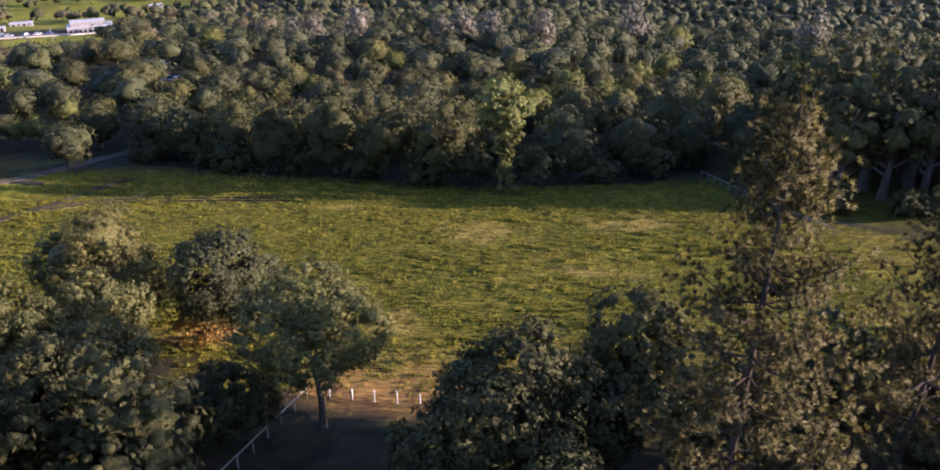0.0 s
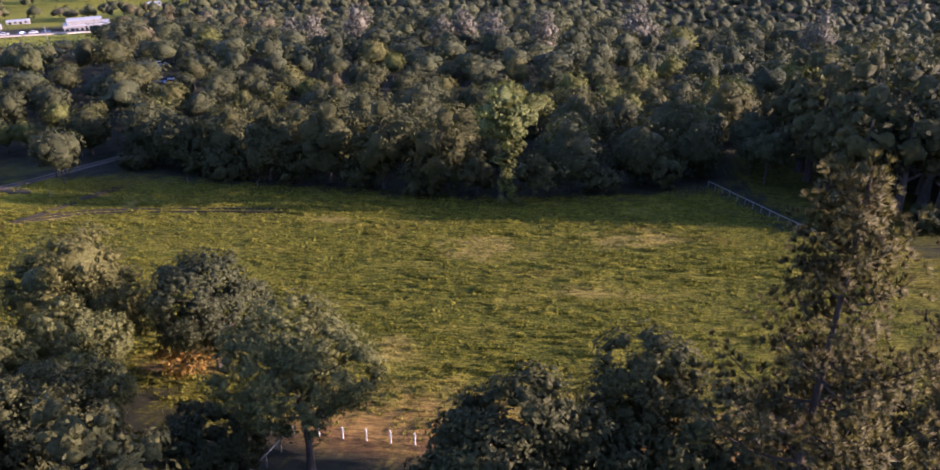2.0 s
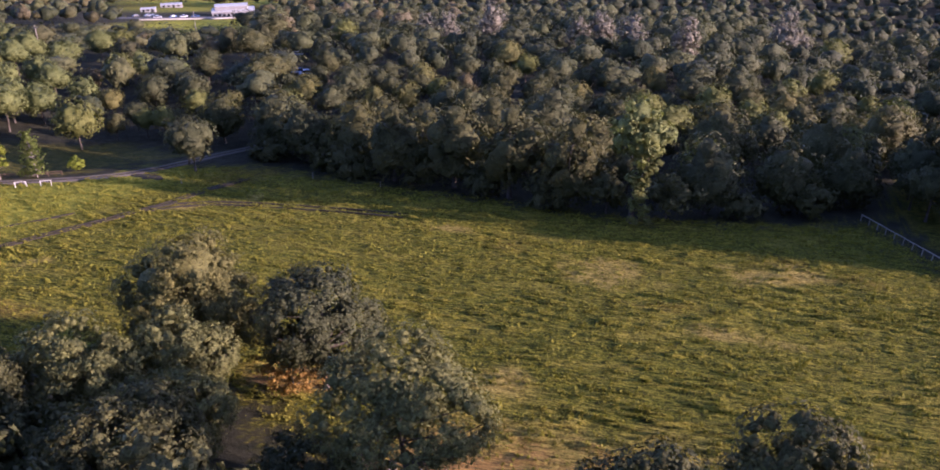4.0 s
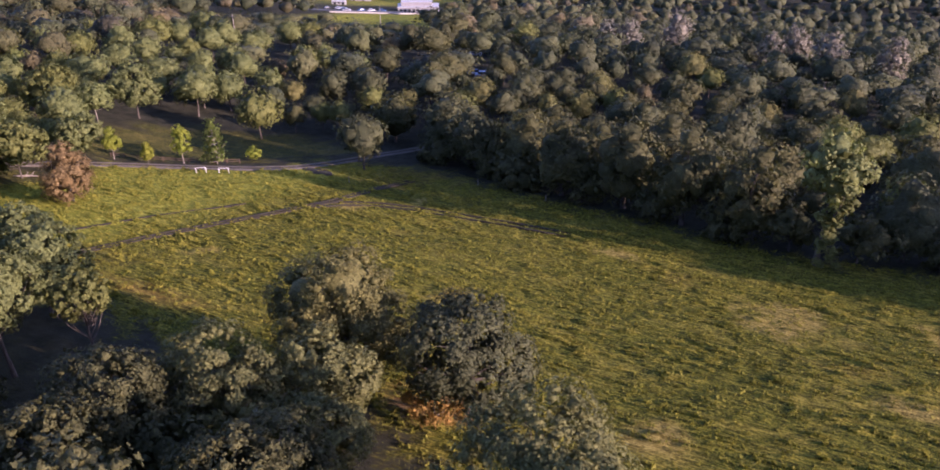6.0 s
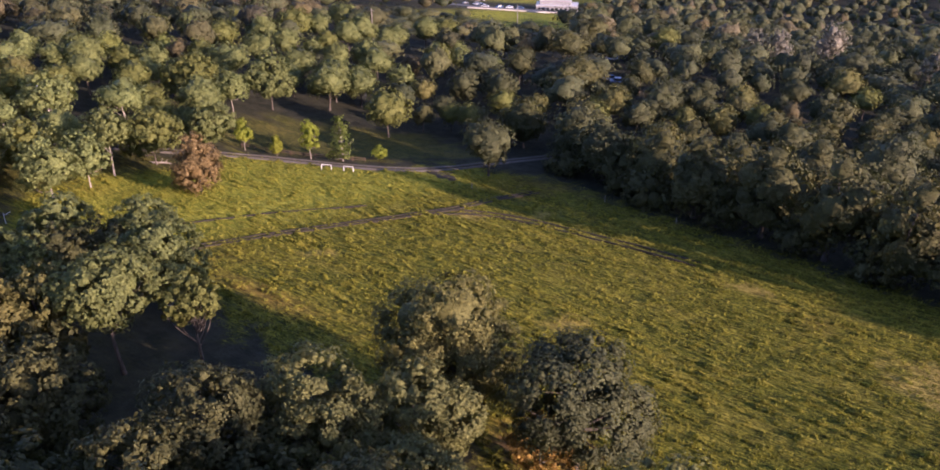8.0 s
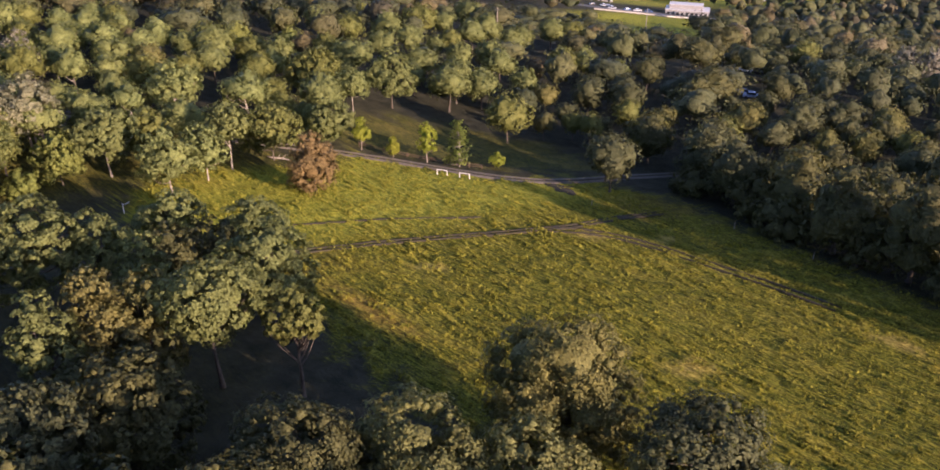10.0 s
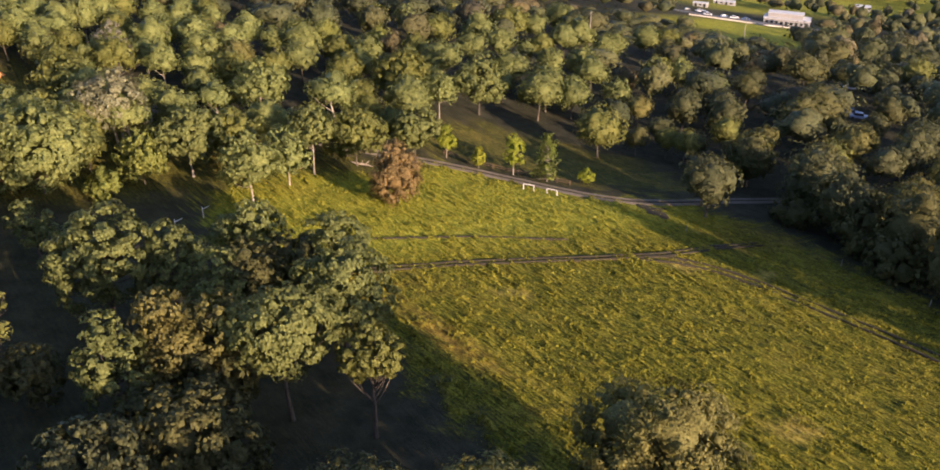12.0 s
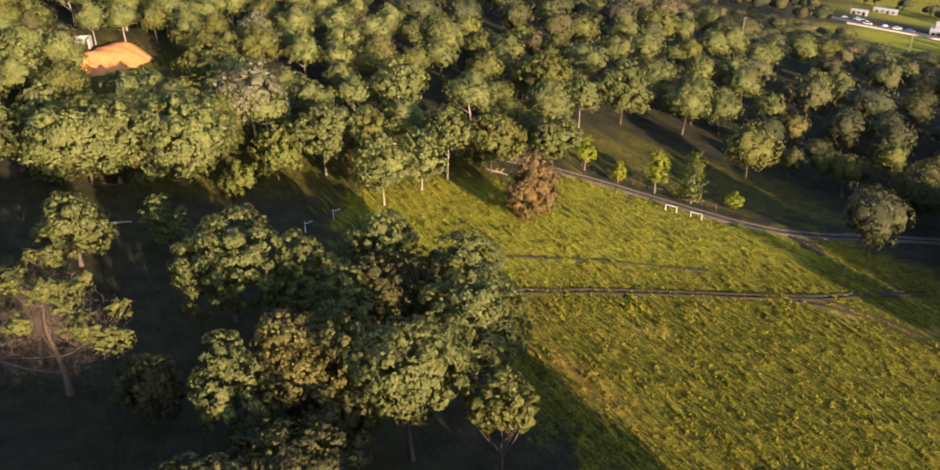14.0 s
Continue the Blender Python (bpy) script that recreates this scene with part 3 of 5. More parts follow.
strip("gravel_road", ROAD, 1.15, 0.22, GRAVEL, "pale gravel wheel rut of the farm road", "road", 0.08, 1, 0, 0.95)
strip("gravel_road", ROAD, 1.15, 0.22, GRAVEL, "pale gravel wheel rut of the farm road", "road", 0.08, 2, 0, -0.95)
strip("road_middle", ROAD, 0.9, 0.2, EARTH, "darker worn strip between the wheel ruts", "road", 0.2, 7)
strip("gravel_patch", [(-106, 141), (-103, 141.5), (-98, 140.5)], 5.0, 0.16, EARTH, "patch of worn dark gravel beside the road", "gravel", 0.25, 3)
TRACKS = [([(-100, 78), (-98.6, 86), (-96.5, 96), (-93.6, 106), (-90, 116), (-87.2, 126), (-86.3, 138), (-84, 147)], 1.1, "dark wheel track worn into the meadow", 0.3),
          ([(-108.2, 88), (-106, 95), (-104, 102), (-101, 109), (-97.6, 116)], 0.8, "faint dark wheel track in the grass", 0.35),
          # Dark strips painted where the meadow's far edge lies in shade.
          ([(-88.5, 120.5), (-85.2, 126), (-79.6, 130.2), (-73, 131.5), (-66, 131.9), (-56, 132.5), (-46, 132.4)], 2.8, "dark strips standing for the shade along the meadow's edge", 0.3)]
SIDES = [(-0.55, 0.5), (0.0,), (-0.95, 0.95)]   # offsets of the wheel ruts, and of the last line's shade strips
for i, (line, width, label, rough) in enumerate(TRACKS):
    for side in SIDES[i]:
        strip("meadow_track", line, width * (0.8 if len(SIDES[i]) == 1 else 0.5 if i == 0 else 0.22), 0.23, EARTH, label, "track", rough + 0.2, 4 + i, 0, side)



def make_grass():
    """Blades and tussocks that stand out in the low light."""
    rng = np.random.default_rng(11)
    n = 300000
    x, y = rng.uniform(-138, 45, n), rng.uniform(60, 157, n)
    d = edge_distance(x, y, MEADOW)
    rows = 1.1 * lumps(x * 0.19, y + 0.5 * lumps(x, y, 7.0, 25), 0.50, 21) + 0.4 * lumps(x, y, 0.9, 34) + 0.5 * lumps(x, y, 5.0, 35)
    bare = (np.hypot((x + 36.5) / 7, (y - 76.5) / 5.5) < 1.0) | ((y < 68 + 3 * rows) & (x > -24))
    keep = (d > -1) & (rng.random(n) < (0.48 + 0.75 * rows) * np.where(bare, 0.45, 1) * (0.5 + 0.5 * step((y - 76 - 0.25 * x) / 45)))
    x, y, rows = x[keep], y[keep], rows[keep]
    near = np.full(len(x), 9.0)
    for line, width, label, rough in TRACKS:
        q = smooth_line(line, 1.5)
        near = np.minimum(near, np.min(np.hypot(x[:, None] - q[None, :, 0], y[:, None] - q[None, :, 1]), 1) - width / 2)
    x, y, rows = x[near > 0], y[near > 0], rows[near > 0]
    n = len(x)
    h = rng.uniform(0.09, 0.24, n) * (1 + 0.5 * np.clip(rows, -0.6, 1))
    w = rng.uniform(0.04, 0.09, n)
    a = rng.uniform(0, np.pi, n)
    c, s = np.cos(a) * w / 2, np.sin(a) * w / 2
    tilt = rng.normal(size=(n, 2)) * 0.08
    # taller tufts that throw long shadows
    m, each = 52000, 5
    px, py = rng.uniform(-136, 42, m), rng.uniform(62, 150, m)
    good = (edge_distance(px, py, MEADOW) > 0.5) & (tussocks(px, py) - 0.10 * lumps(px, py, 6.0, 23) > 0.045 * rng.random(m) + 0.02)
    px, py = np.repeat(px[good], each), np.repeat(py[good], each)
    m = len(px)
    off = rng.normal(size=(m, 2)) * (0.06, 0.09)
    b = rng.uniform(0, np.pi, m)
    wide = rng.uniform(0.10, 0.22, m)
    x, y, h = np.r_[x, px + off[:, 0]], np.r_[y, py + off[:, 1]], np.r_[h, rng.uniform(0.18, 0.40, m)]
    c, s = np.r_[c, np.cos(b) * wide / 2], np.r_[s, np.sin(b) * wide / 2]
    tilt = np.r_[tilt, off * 0.5 + rng.normal(size=(m, 2)) * 0.06]
    n = len(x)
    z = ground(x, y) - 0.04 + tussocks(x, y)
    v = np.stack([np.stack([x - c, y - s, z], -1), np.stack([x + c, y + s, z], -1), np.stack([x + tilt[:, 0], y + tilt[:, 1], z + h], -1)], 1)
    tagged(new("meadow_grass", mesh_of("meadow_grass", [(v.reshape(-1, 3), np.arange(3 * n).reshape(n, 3))], GRASS)), "uneven green and straw-coloured tussocks of pasture grass", "grass", kind="stuff")


make_grass()


# ---- trees ----
TREES = []   # plan places taken: x, y, radius


def tree(name, x, y, H, R, material, label, seed, n_clump=46, n_card=3200, size=0.3, low=0.3, girth=0.035, wood=BARK, near=False, core=0.72, loose=0.15, group="", category="tree", lean=0.05, lobes=0, out=(0.42, 0.62), small=1.0, dome=0.5):
    """A broad-leaved tree: bole, limbs and a crown of many clumps."""
    rng = np.random.default_rng(seed)
    t = thing(name, x, y, gz(x, y), label, category, group, turn=rng.uniform(0, 6.28))
    me, c, rc = crown_mesh("crown", rng, H, R, n_clump, n_card, size, material, low, core, loose, lobes, out, small, dome)
    bole, limbs = trunk_pieces(rng, H, R, c, rc, low, girth, lean, reach=18 if near else 4)
    trunk = child("trunk", mesh_of("trunk", [bole], wood, True), t)
    for limb in limbs:
        child("limb", mesh_of("limb", [limb], wood, True), trunk)
    child("crown", me, t)
    TREES.append((x, y, R))
    return t


# the oaks at the near edge of the meadow
NEAR = [(-17.0, 57.5, 15.0, 6.5), (-32.0, 74.0, 12.6, 5.9), (-46.0, 74.0, 16.8, 6.9), (-40.0, 63.0, 12.4, 5.2), (-45.6, 57.4, 12.8, 5.5), (-50.5, 51.0, 12.2, 5.5), (-48.5, 44.5, 11.5, 5.0), (-36.2, 57.3, 9.8, 4.4), (-33.8, 48.2, 12.6, 6.0), (-23.6, 54.5, 7.6, 4.2)]
NEAR_LOOK = [(LEAF_NEAR, "grey-green oak with a dark forked trunk beside the fence", 0.46), (LEAF_DUSKY, "dusky olive oak with a low leaning trunk at the meadow's edge", 0.3), (LEAF_YELLOW, "tall oak with a sunlit yellowish top", 0.08),
             (LEAF_NEAR, "small pale green oak among taller oaks", 0.2), (LEAF_NEAR, "dense pale green oak with sunlit clumps", 0.2), (LEAF_LIVE_SHADED, "dense dark green oak in half shade", 0.2), (LEAF_LIVE_SHADED, "shaded oak with darkened leaves", 0.2),
             (LEAF_NEAR, "low grey-green oak under taller oaks", 0.2), (LEAF_LIVE_SHADED, "broad shaded oak with darkened leaves", 0.2), (LEAF_LIVE_SHADED, "low dark evergreen oak beside the fence", 0.15)]
for i, ((x, y, H, R), (m, label, low)) in enumerate(zip(NEAR, NEAR_LOOK)):
    wispy = i == 2
    tree("oak_tree", x, y, H, R, m, label, 100 + i, 260, int((560 if wispy else 320 if i == 0 else 500) * R * R), 0.2 if wispy else 0.22, low, 0.024, near=True, core=0.62 if wispy else 0.0 if i < 2 else 0.3, loose=0.55 if wispy or i < 2 else 0.3, small=0.75, group="oaks at the meadow's near edge")

tree("orange_bush", -34.3, 71.8, 6.5, 3.2, LEAF_ORANGE, "bushy young tree with bright orange leaves under the oaks", 119, 80, 3600, 0.17, 0.1, 0.02, core=0.2, loose=0.5, category="bush", small=0.8)
# Oaks added largely out of view to shade the hollow and slope.
SOUTH = [(-36.0, 37.0, 17.1, 6.0), (-30.0, 26.0, 17.7, 6.0), (-44.0, 30.0, 17.1, 5.8), (-52.0, 20.0, 17.1, 6.0), (-40.0, 14.0, 18.3, 6.0), (-43.0, 38.5, 13.0, 5.5), (-52.0, 33.0, 15.9, 5.5), (-34.0, 31.5, 17.7, 5.5), (-47.0, 24.0, 17.7, 5.5), (-54.0, 40.5, 9.0, 4.5), (-26.0, 42.0, 15.9, 5.5), (-44.0, 50.5, 8.5, 4.5), (-38.5, 43.5, 9.5, 5.0)]
for i, (x, y, H, R) in enumerate(SOUTH):
    tree("oak_tree", x, y, H, R, LEAF_LIVE_SHADED, "dark oak added above the meadow to shade the hollow", 120 + i, 90, 1300, 0.44, 0.05, 0.03, core=0.5, group="oaks above the meadow")
# dark evergreens below the pine; the first five are mostly unseen, added to shade the rest
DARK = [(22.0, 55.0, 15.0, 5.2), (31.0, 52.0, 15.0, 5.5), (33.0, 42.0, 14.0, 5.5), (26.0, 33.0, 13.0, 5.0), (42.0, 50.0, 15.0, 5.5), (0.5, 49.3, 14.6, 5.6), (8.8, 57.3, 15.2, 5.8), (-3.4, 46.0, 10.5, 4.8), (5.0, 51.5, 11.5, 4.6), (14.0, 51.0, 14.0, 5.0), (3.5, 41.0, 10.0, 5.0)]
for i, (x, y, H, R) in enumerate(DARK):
    tree("evergreen_oak", x, y, H, R, LEAF_LIVE_SHADED, "dense dark evergreen oak in the shade of a pine", 140 + i, 230, int(250 * R * R), 0.29, 0.04, 0.03, near=5 <= i < 9, core=0.3, small=0.85, group="evergreen oaks under the pine")

# the clump of oaks that stands out in the meadow
CLUMP = [(-99.8, 50.7, 12.5, 5.2), (-95.8, 56.2, 11.5, 3.6), (-88.5, 57.9, 11.3, 2.9), (-102.8, 67.8, 10.6, 4.3), (-96.8, 75.6, 10.0, 3.9), (-83.5, 69.2, 12.2, 5.2), (-79.0, 45.2, 11.3, 3.0), (-79.8, 49.6, 12.4, 3.4), (-78.6, 54.0, 12.4, 3.4), (-74.0, 57.7, 13.9, 4.7), (-68.2, 62.8, 12.4, 2.9)]
CLUMP_LOOK = [(LEAF_GREY, "broad grey-green oak with sunlit clumps", 0.2), (LEAF_GREY, "rounded grey-green oak lit from one side", 0.2), (LEAF_GREY, "small rounded pale oak among others", 0.2), (LEAF_GREY, "grey-green oak half in shade", 0.2), (LEAF_GREY, "pale oak with thin greyish leaves", 0.2),
              (LEAF_GREY, "broad blue-green oak at the meadow's edge", 0.15), (LEAF_GREY, "small grey-green oak in a row", 0.2), (LEAF_YELLOW, "oak with yellowing leaves", 0.2), (LEAF_YELLOW, "oak with yellow and orange leaves", 0.2), (LEAF_GREY, "tall pale green oak with a bare pale trunk", 0.42), (LEAF_YELLOW, "slender young oak with a bright thin crown", 0.42)]
for i, ((x, y, H, R), (m, label, low)) in enumerate(zip(CLUMP, CLUMP_LOOK)):
    slim = i == 10
    tree("oak_tree", x, y, H, R, LEAF_OAK if slim else m, label, 200 + i, 100 if slim else 160, int((330 if slim else 320) * R * R), 0.30, low, 0.018 if i >= 9 else 0.03, near=i >= 9, core=0.2 if slim else 0.32, loose=0.05, small=0.78, group="oaks of the clump")

# the shaded hollow beyond it; darker leaf colours paint its shade on the oaks
HOLLOW = [(-66.7, 46.5, 9.3, 5.4), (-65.0, 38.3, 10.5, 5.0), (-76.2, 51.7, 8.0, 3.9), (-73.5, 46.0, 7.0, 3.6), (-116.0, 38.5, 9.0, 4.1), (-116.9, 48.1, 8.0, 2.4), (-101.5, 31.5, 8.5, 3.6), (-92.5, 63.0, 10.2, 3.6), (-96.0, 69.0, 8.0, 3.8), (-86.0, 40.0, 5.5, 2.8)]
for i, (x, y, H, R) in enumerate(HOLLOW):
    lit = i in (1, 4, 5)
    tree("oak_tree", x, y, H, R, LEAF_DUSKY if i == 1 else LEAF_GREY if lit else LEAF_LIVE_SHADED, "grey-green oak rising from a shaded hollow" if lit else "low dark oak in a shaded hollow", 240 + i, 160 if i < 2 else 110, int(200 * R * R), 0.33, 0.12, 0.03, core=0.42, small=0.78 if i < 2 else 0.9, group="oaks of the hollow")

# the row beyond the meadow
ROW = [(-138.9, 43.1, 11.4, 7.4), (-138.3, 54.2, 12.2, 7.6), (-138.3, 67.8, 8.8, 3.5), (-139.2, 75.5, 11.6, 5.0), (-141.4, 83.2, 10.4, 3.6), (-127.8, 79.8, 11.0, 4.2), (-132.5, 88.2, 9.8, 3.5), (-135.9, 94.5, 12.4, 3.8), (-138.1, 104.0, 10.8, 5.5), (-136.6, 115.4, 11.0, 4.3), (-156.8, 135.9, 10.2, 3.7), (-164.4, 131.4, 12.4, 5.6), (-158.7, 148.3, 14.2, 5.8), (-159.0, 96.9, 12.4, 5.4)]
ROW_LOOK = [(LEAF_SUNLIT_OAK, BARK, 0.2), (LEAF_SUNLIT_OAK, BARK, 0.2), (LEAF_LIME, BARK, 0.05), (LEAF_GREY, BARK_PALE, 0.35), (LEAF_OAK, BARK, 0.2), (LEAF_SUNLIT_OAK, BARK_PALE, 0.25), (LEAF_SUNLIT_OAK, BARK_PALE, 0.25), (LEAF_GREY, BARK_PALE, 0.42), (LEAF_OAK, BARK, 0.2), (LEAF_GREY, BARK, 0.2), (LEAF_SUNLIT_OAK, BARK_PALE, 0.38), (LEAF_OAK, BARK, 0.3), (LEAF_GREY, BARK, 0.2), (LEAF_SUNLIT_OAK, BARK_PALE, 0.3)]
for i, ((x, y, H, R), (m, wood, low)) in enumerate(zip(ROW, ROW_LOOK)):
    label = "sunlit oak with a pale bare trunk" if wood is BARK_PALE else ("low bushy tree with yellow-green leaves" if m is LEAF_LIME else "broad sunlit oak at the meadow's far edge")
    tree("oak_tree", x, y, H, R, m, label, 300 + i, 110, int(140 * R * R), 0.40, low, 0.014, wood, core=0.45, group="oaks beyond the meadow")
tree("bush", -134.4, 61.2, 5.2, 2.9, LEAF_LIME, "bright yellow-green bush at the foot of an oak", 318, 60, 1500, 0.32, 0.0, 0.02, core=0.5, category="bush", small=0.8)
SCRUB = [(-164.2, 53.7, 6.3, 4.8), (-153.4, 45.9, 7.0, 4.2), (-155.1, 39.6, 8.0, 4.2), (-161.0, 60.5, 7.0, 4.6), (-171.9, 38.5, 9.0, 4.2), (-173.1, 67.8, 9.0, 4.8)]
for i, (x, y, H, R) in enumerate(SCRUB):
    tree("oak_tree", x, y, H, R, (LEAF_SUNLIT_OAK, LEAF_OAK)[i % 2], "low sunlit oak below the clay clearing", 380 + i, 90, 2500, 0.45, 0.1, 0.03, core=0.48, group="oaks below the clearing")


# single oaks of the slopes and woods: kind, then plan place and crown radius
WOODS = {
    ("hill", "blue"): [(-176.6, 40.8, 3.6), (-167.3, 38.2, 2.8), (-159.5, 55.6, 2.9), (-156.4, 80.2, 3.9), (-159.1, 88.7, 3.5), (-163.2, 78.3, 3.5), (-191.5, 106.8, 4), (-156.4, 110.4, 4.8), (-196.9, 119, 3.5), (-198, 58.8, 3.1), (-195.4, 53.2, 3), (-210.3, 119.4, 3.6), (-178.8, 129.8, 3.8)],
    ("hill", "grey"): [(-187.6, 68, 3.1), (-169.1, 90.1, 3.3), (-209.5, 99.5, 3.2), (-181.1, 117.3, 3.7), (-185.1, 74.8, 2.8), (-170.6, 131.2, 2.8)],
    ("hill", "dark"): [(-190, 43.2, 2.9)],
    ("hill", "olive"): [(-200.1, 126.7, 4.1), (-206, 88.3, 3), (-193.9, 75.1, 3), (-197, 64.4, 3.2), (-191.7, 39.6, 2.8), (-210.2, 108.9, 3.3)],
    ("hill", "brown"): [(-200.5, 108.5, 3.0)],
    ("hill", "lime"): [(-199.5, 95.3, 3.6), (-203.4, 136.1, 3.7), (-192.5, 43.9, 3.1)],
    ("hill", "yellow"): [(-179.6, 102.2, 3.8)],
    ("slope", "grey"): [(-172.1, 156.1, 2.8), (-158.7, 168.5, 5), (-158.1, 176.6, 3.8), (-168.1, 193.5, 4.9), (-161.6, 222.5, 3.7), (-192.7, 183.3, 4.3), (-189.4, 189.4, 3.1), (-200.8, 222, 5.1), (-207.1, 186.9, 4.9), (-232, 243.7, 4.9), (-186.7, 218, 4.6), (-199.7, 251.2, 5.1), (-224.4, 175.2, 4.3), (-216, 217.2, 4.3), (-188.5, 169.9, 4), (-153.5, 161.2, 5), (-153.4, 171.9, 4.4), (-167.7, 229.2, 3.7), (-173.9, 226.6, 3.3), (-174.2, 195.7, 4.7), (-178.3, 188.2, 4.1), (-193.6, 229.5, 4.2), (-197.5, 212.1, 4.6), (-151, 223.5, 4.2)],
    ("slope", "dark"): [(-157.7, 293.5, 5.9)],
    ("slope", "olive"): [(-166.5, 218.1, 4.6), (-196.9, 202.5, 3.6), (-214.5, 206, 5.9), (-206.2, 172.2, 4.4), (-184.4, 158, 3.4), (-187.4, 151.4, 4.2), (-197.1, 259.3, 4.4), (-218.5, 159.5, 4.4), (-237.6, 202.3, 4.4)],
    ("slope", "brown"): [(-192.2, 148.7, 3.7), (-166.5, 205.9, 3)],
    ("slope", "lime"): [(-199.3, 149.1, 3.5)],
    ("park", "dusky"): [(-138.4, 194.6, 4.4), (-136.2, 206, 4.5), (-101.3, 153.4, 4.3), (-121.8, 177.9, 2.8), (-131.9, 178.1, 2.8), (-96.5, 148.5, 5), (-150, 311, 4.4), (-108, 264.3, 4.5), (-147.9, 234.8, 3.9), (-129.2, 198, 4.5), (-143.8, 203, 3.9), (-108.9, 229.2, 3.1), (-95.6, 223.8, 4.9)],
    ("park", "dark"): [(-144, 227.9, 3.8), (-129.2, 167.3, 2.8), (-119.5, 212.2, 5.3), (-144.2, 255.2, 6.3), (-104.1, 214.8, 3.8), (-112.1, 241.6, 4.2), (-119.4, 222.6, 5.6)],
    ("park", "olive"): [(-130.5, 156.9, 5.1), (-121.9, 188.9, 3.6), (-125.7, 173.2, 2.8), (-120.9, 173.3, 3), (-94.9, 179.1, 4.4), (-137.8, 310.1, 5.3), (-97.9, 190.9, 4), (-100.9, 187.2, 2.9)],
    ("park", "yellow"): [(-145.6, 186.6, 3.3), (-110.2, 181.2, 3.8), (-114.1, 191.6, 3.2)],
    ("forest", "dusky"): [(-91.6, 214.2, 5), (-88, 224.4, 3.3), (-81.5, 216.6, 3.7), (-44.9, 239.3, 4), (-34.7, 210.3, 4.7), (-36.4, 196.6, 4), (-58.4, 183.6, 4), (-87.4, 229.1, 4.2), (-65.1, 193.3, 3.4), (-59.8, 235.5, 4.2), (-5.8, 230.2, 4.8), (7.8, 245.9, 4.2), (46, 231.3, 3.9), (68.4, 220.2, 4.4), (50.4, 390.8, 6.3), (74, 430.1, 7), (-28.2, 240.6, 4.4), (-0.4, 267, 4.4), (-71.6, 252, 4)],
    ("forest", "dark"): [(-53.7, 220.2, 4.1), (-44.2, 220.7, 4), (-47.5, 191.7, 4), (-53, 212.2, 3.8), (49.6, 216.7, 3), (-63.4, 212.3, 4), (1.1, 210.5, 3.8)],
    ("forest", "olive"): [(-54.8, 254.1, 3.8), (-15.4, 204.9, 4.9), (-7.3, 205, 3.5), (16.9, 243.6, 4.7), (26.8, 265.9, 4.5), (13.5, 208, 3.6), (24.3, 182.1, 5.3), (38.2, 356.3, 6.7)],
    ("forest", "brown"): [(-64.1, 225.1, 3.4)],
    ("forest", "lime"): [(40.8, 227.5, 4.6)],
    ("forest", "yellow"): [(-71.9, 171, 5.2), (-77.6, 229.4, 3.9), (-64.1, 268.9, 4.9), (-33.2, 220.7, 3.8), (-81, 235.6, 3.8), (-81.7, 205.1, 3.3), (-78.3, 187.3, 3.8), (83.7, 265.3, 5.3), (88.9, 240.5, 4.8), (-16.5, 241.7, 4)],
}
WOOD_LOOK = {"blue": (LEAF_SUNLIT_OAK, BARK_PALE, "rounded oak in full sun, its leaves coloured brighter"), "grey": (LEAF_GREY, BARK, "rounded grey-green oak with a lobed crown"), "dusky": (LEAF_DUSKY, BARK, "dusky grey-green oak with a lobed crown"), "olive": (LEAF_OAK, BARK, "olive-green oak with a lobed crown"), "dark": (LEAF_LIVE_SHADED, BARK, "dense dark evergreen oak"),
             "yellow": (LEAF_YELLOW, BARK, "oak with yellowing leaves"), "brown": (LEAF_BROWN, BARK, "tree with thin reddish-brown leaves"), "lime": (LEAF_LIME, BARK_PALE, "tall bright yellow-green tree with a pale trunk")}
WOOD_GROUP = {"hill": "oaks of the sunlit hill", "slope": "oaks of the far slope", "park": "oaks beyond the road", "forest": "oaks of the forest"}
GROWN = {}   # the first trees of each kind, to copy


def wood_oak(kind, x, y, R, group, rng):
    """One oak of the woods, grown once in three shapes for each kind and then copied."""
    H = min(1.8 * R + 2.6, 15.0) * rng.uniform(0.93, 1.08)
    row = GROWN.setdefault((kind, group), [])
    if len(row) < (3 if kind in ("grey", "olive", "blue") else 2):
        leaves, wood, label = WOOD_LOOK[kind]
        name = {"blue": "pale_oak", "grey": "grey_oak", "dusky": "dusky_oak", "olive": "olive_oak", "dark": "evergreen_oak", "yellow": "yellowing_oak", "brown": "brown_tree", "lime": "lime_green_tree"}[kind]
        seed = 340 + sum(map(ord, kind + group)) + 7 * len(row)
        row.append((tree(name, x, y, H, R, leaves, label, seed, 160, 1500, 0.092 * R, 0.27, 0.02, wood, core=0.74, lobes=8 + len(row), out=(0.40, 0.60), small=0.8, loose=0.02, dome=0.6, group=group), H, R))
    else:
        ob, h0, r0 = row[int(rng.integers(0, len(row)))]
        copy_thing(ob, Matrix.LocRotScale((x, y, gz(x, y)), Euler((0, 0, rng.uniform(0, 6.28))), (R / r0 * rng.uniform(0.92, 1.08), R / r0 * rng.uniform(0.92, 1.08), H / h0)))
        TREES.append((x, y, R))


def wood_oaks():
    rng = np.random.default_rng(345)
    for (space, kind), spots in WOODS.items():
        for x, y, R in spots:
            wood_oak(kind, x, y, R, WOOD_GROUP[space], rng)


wood_oaks()


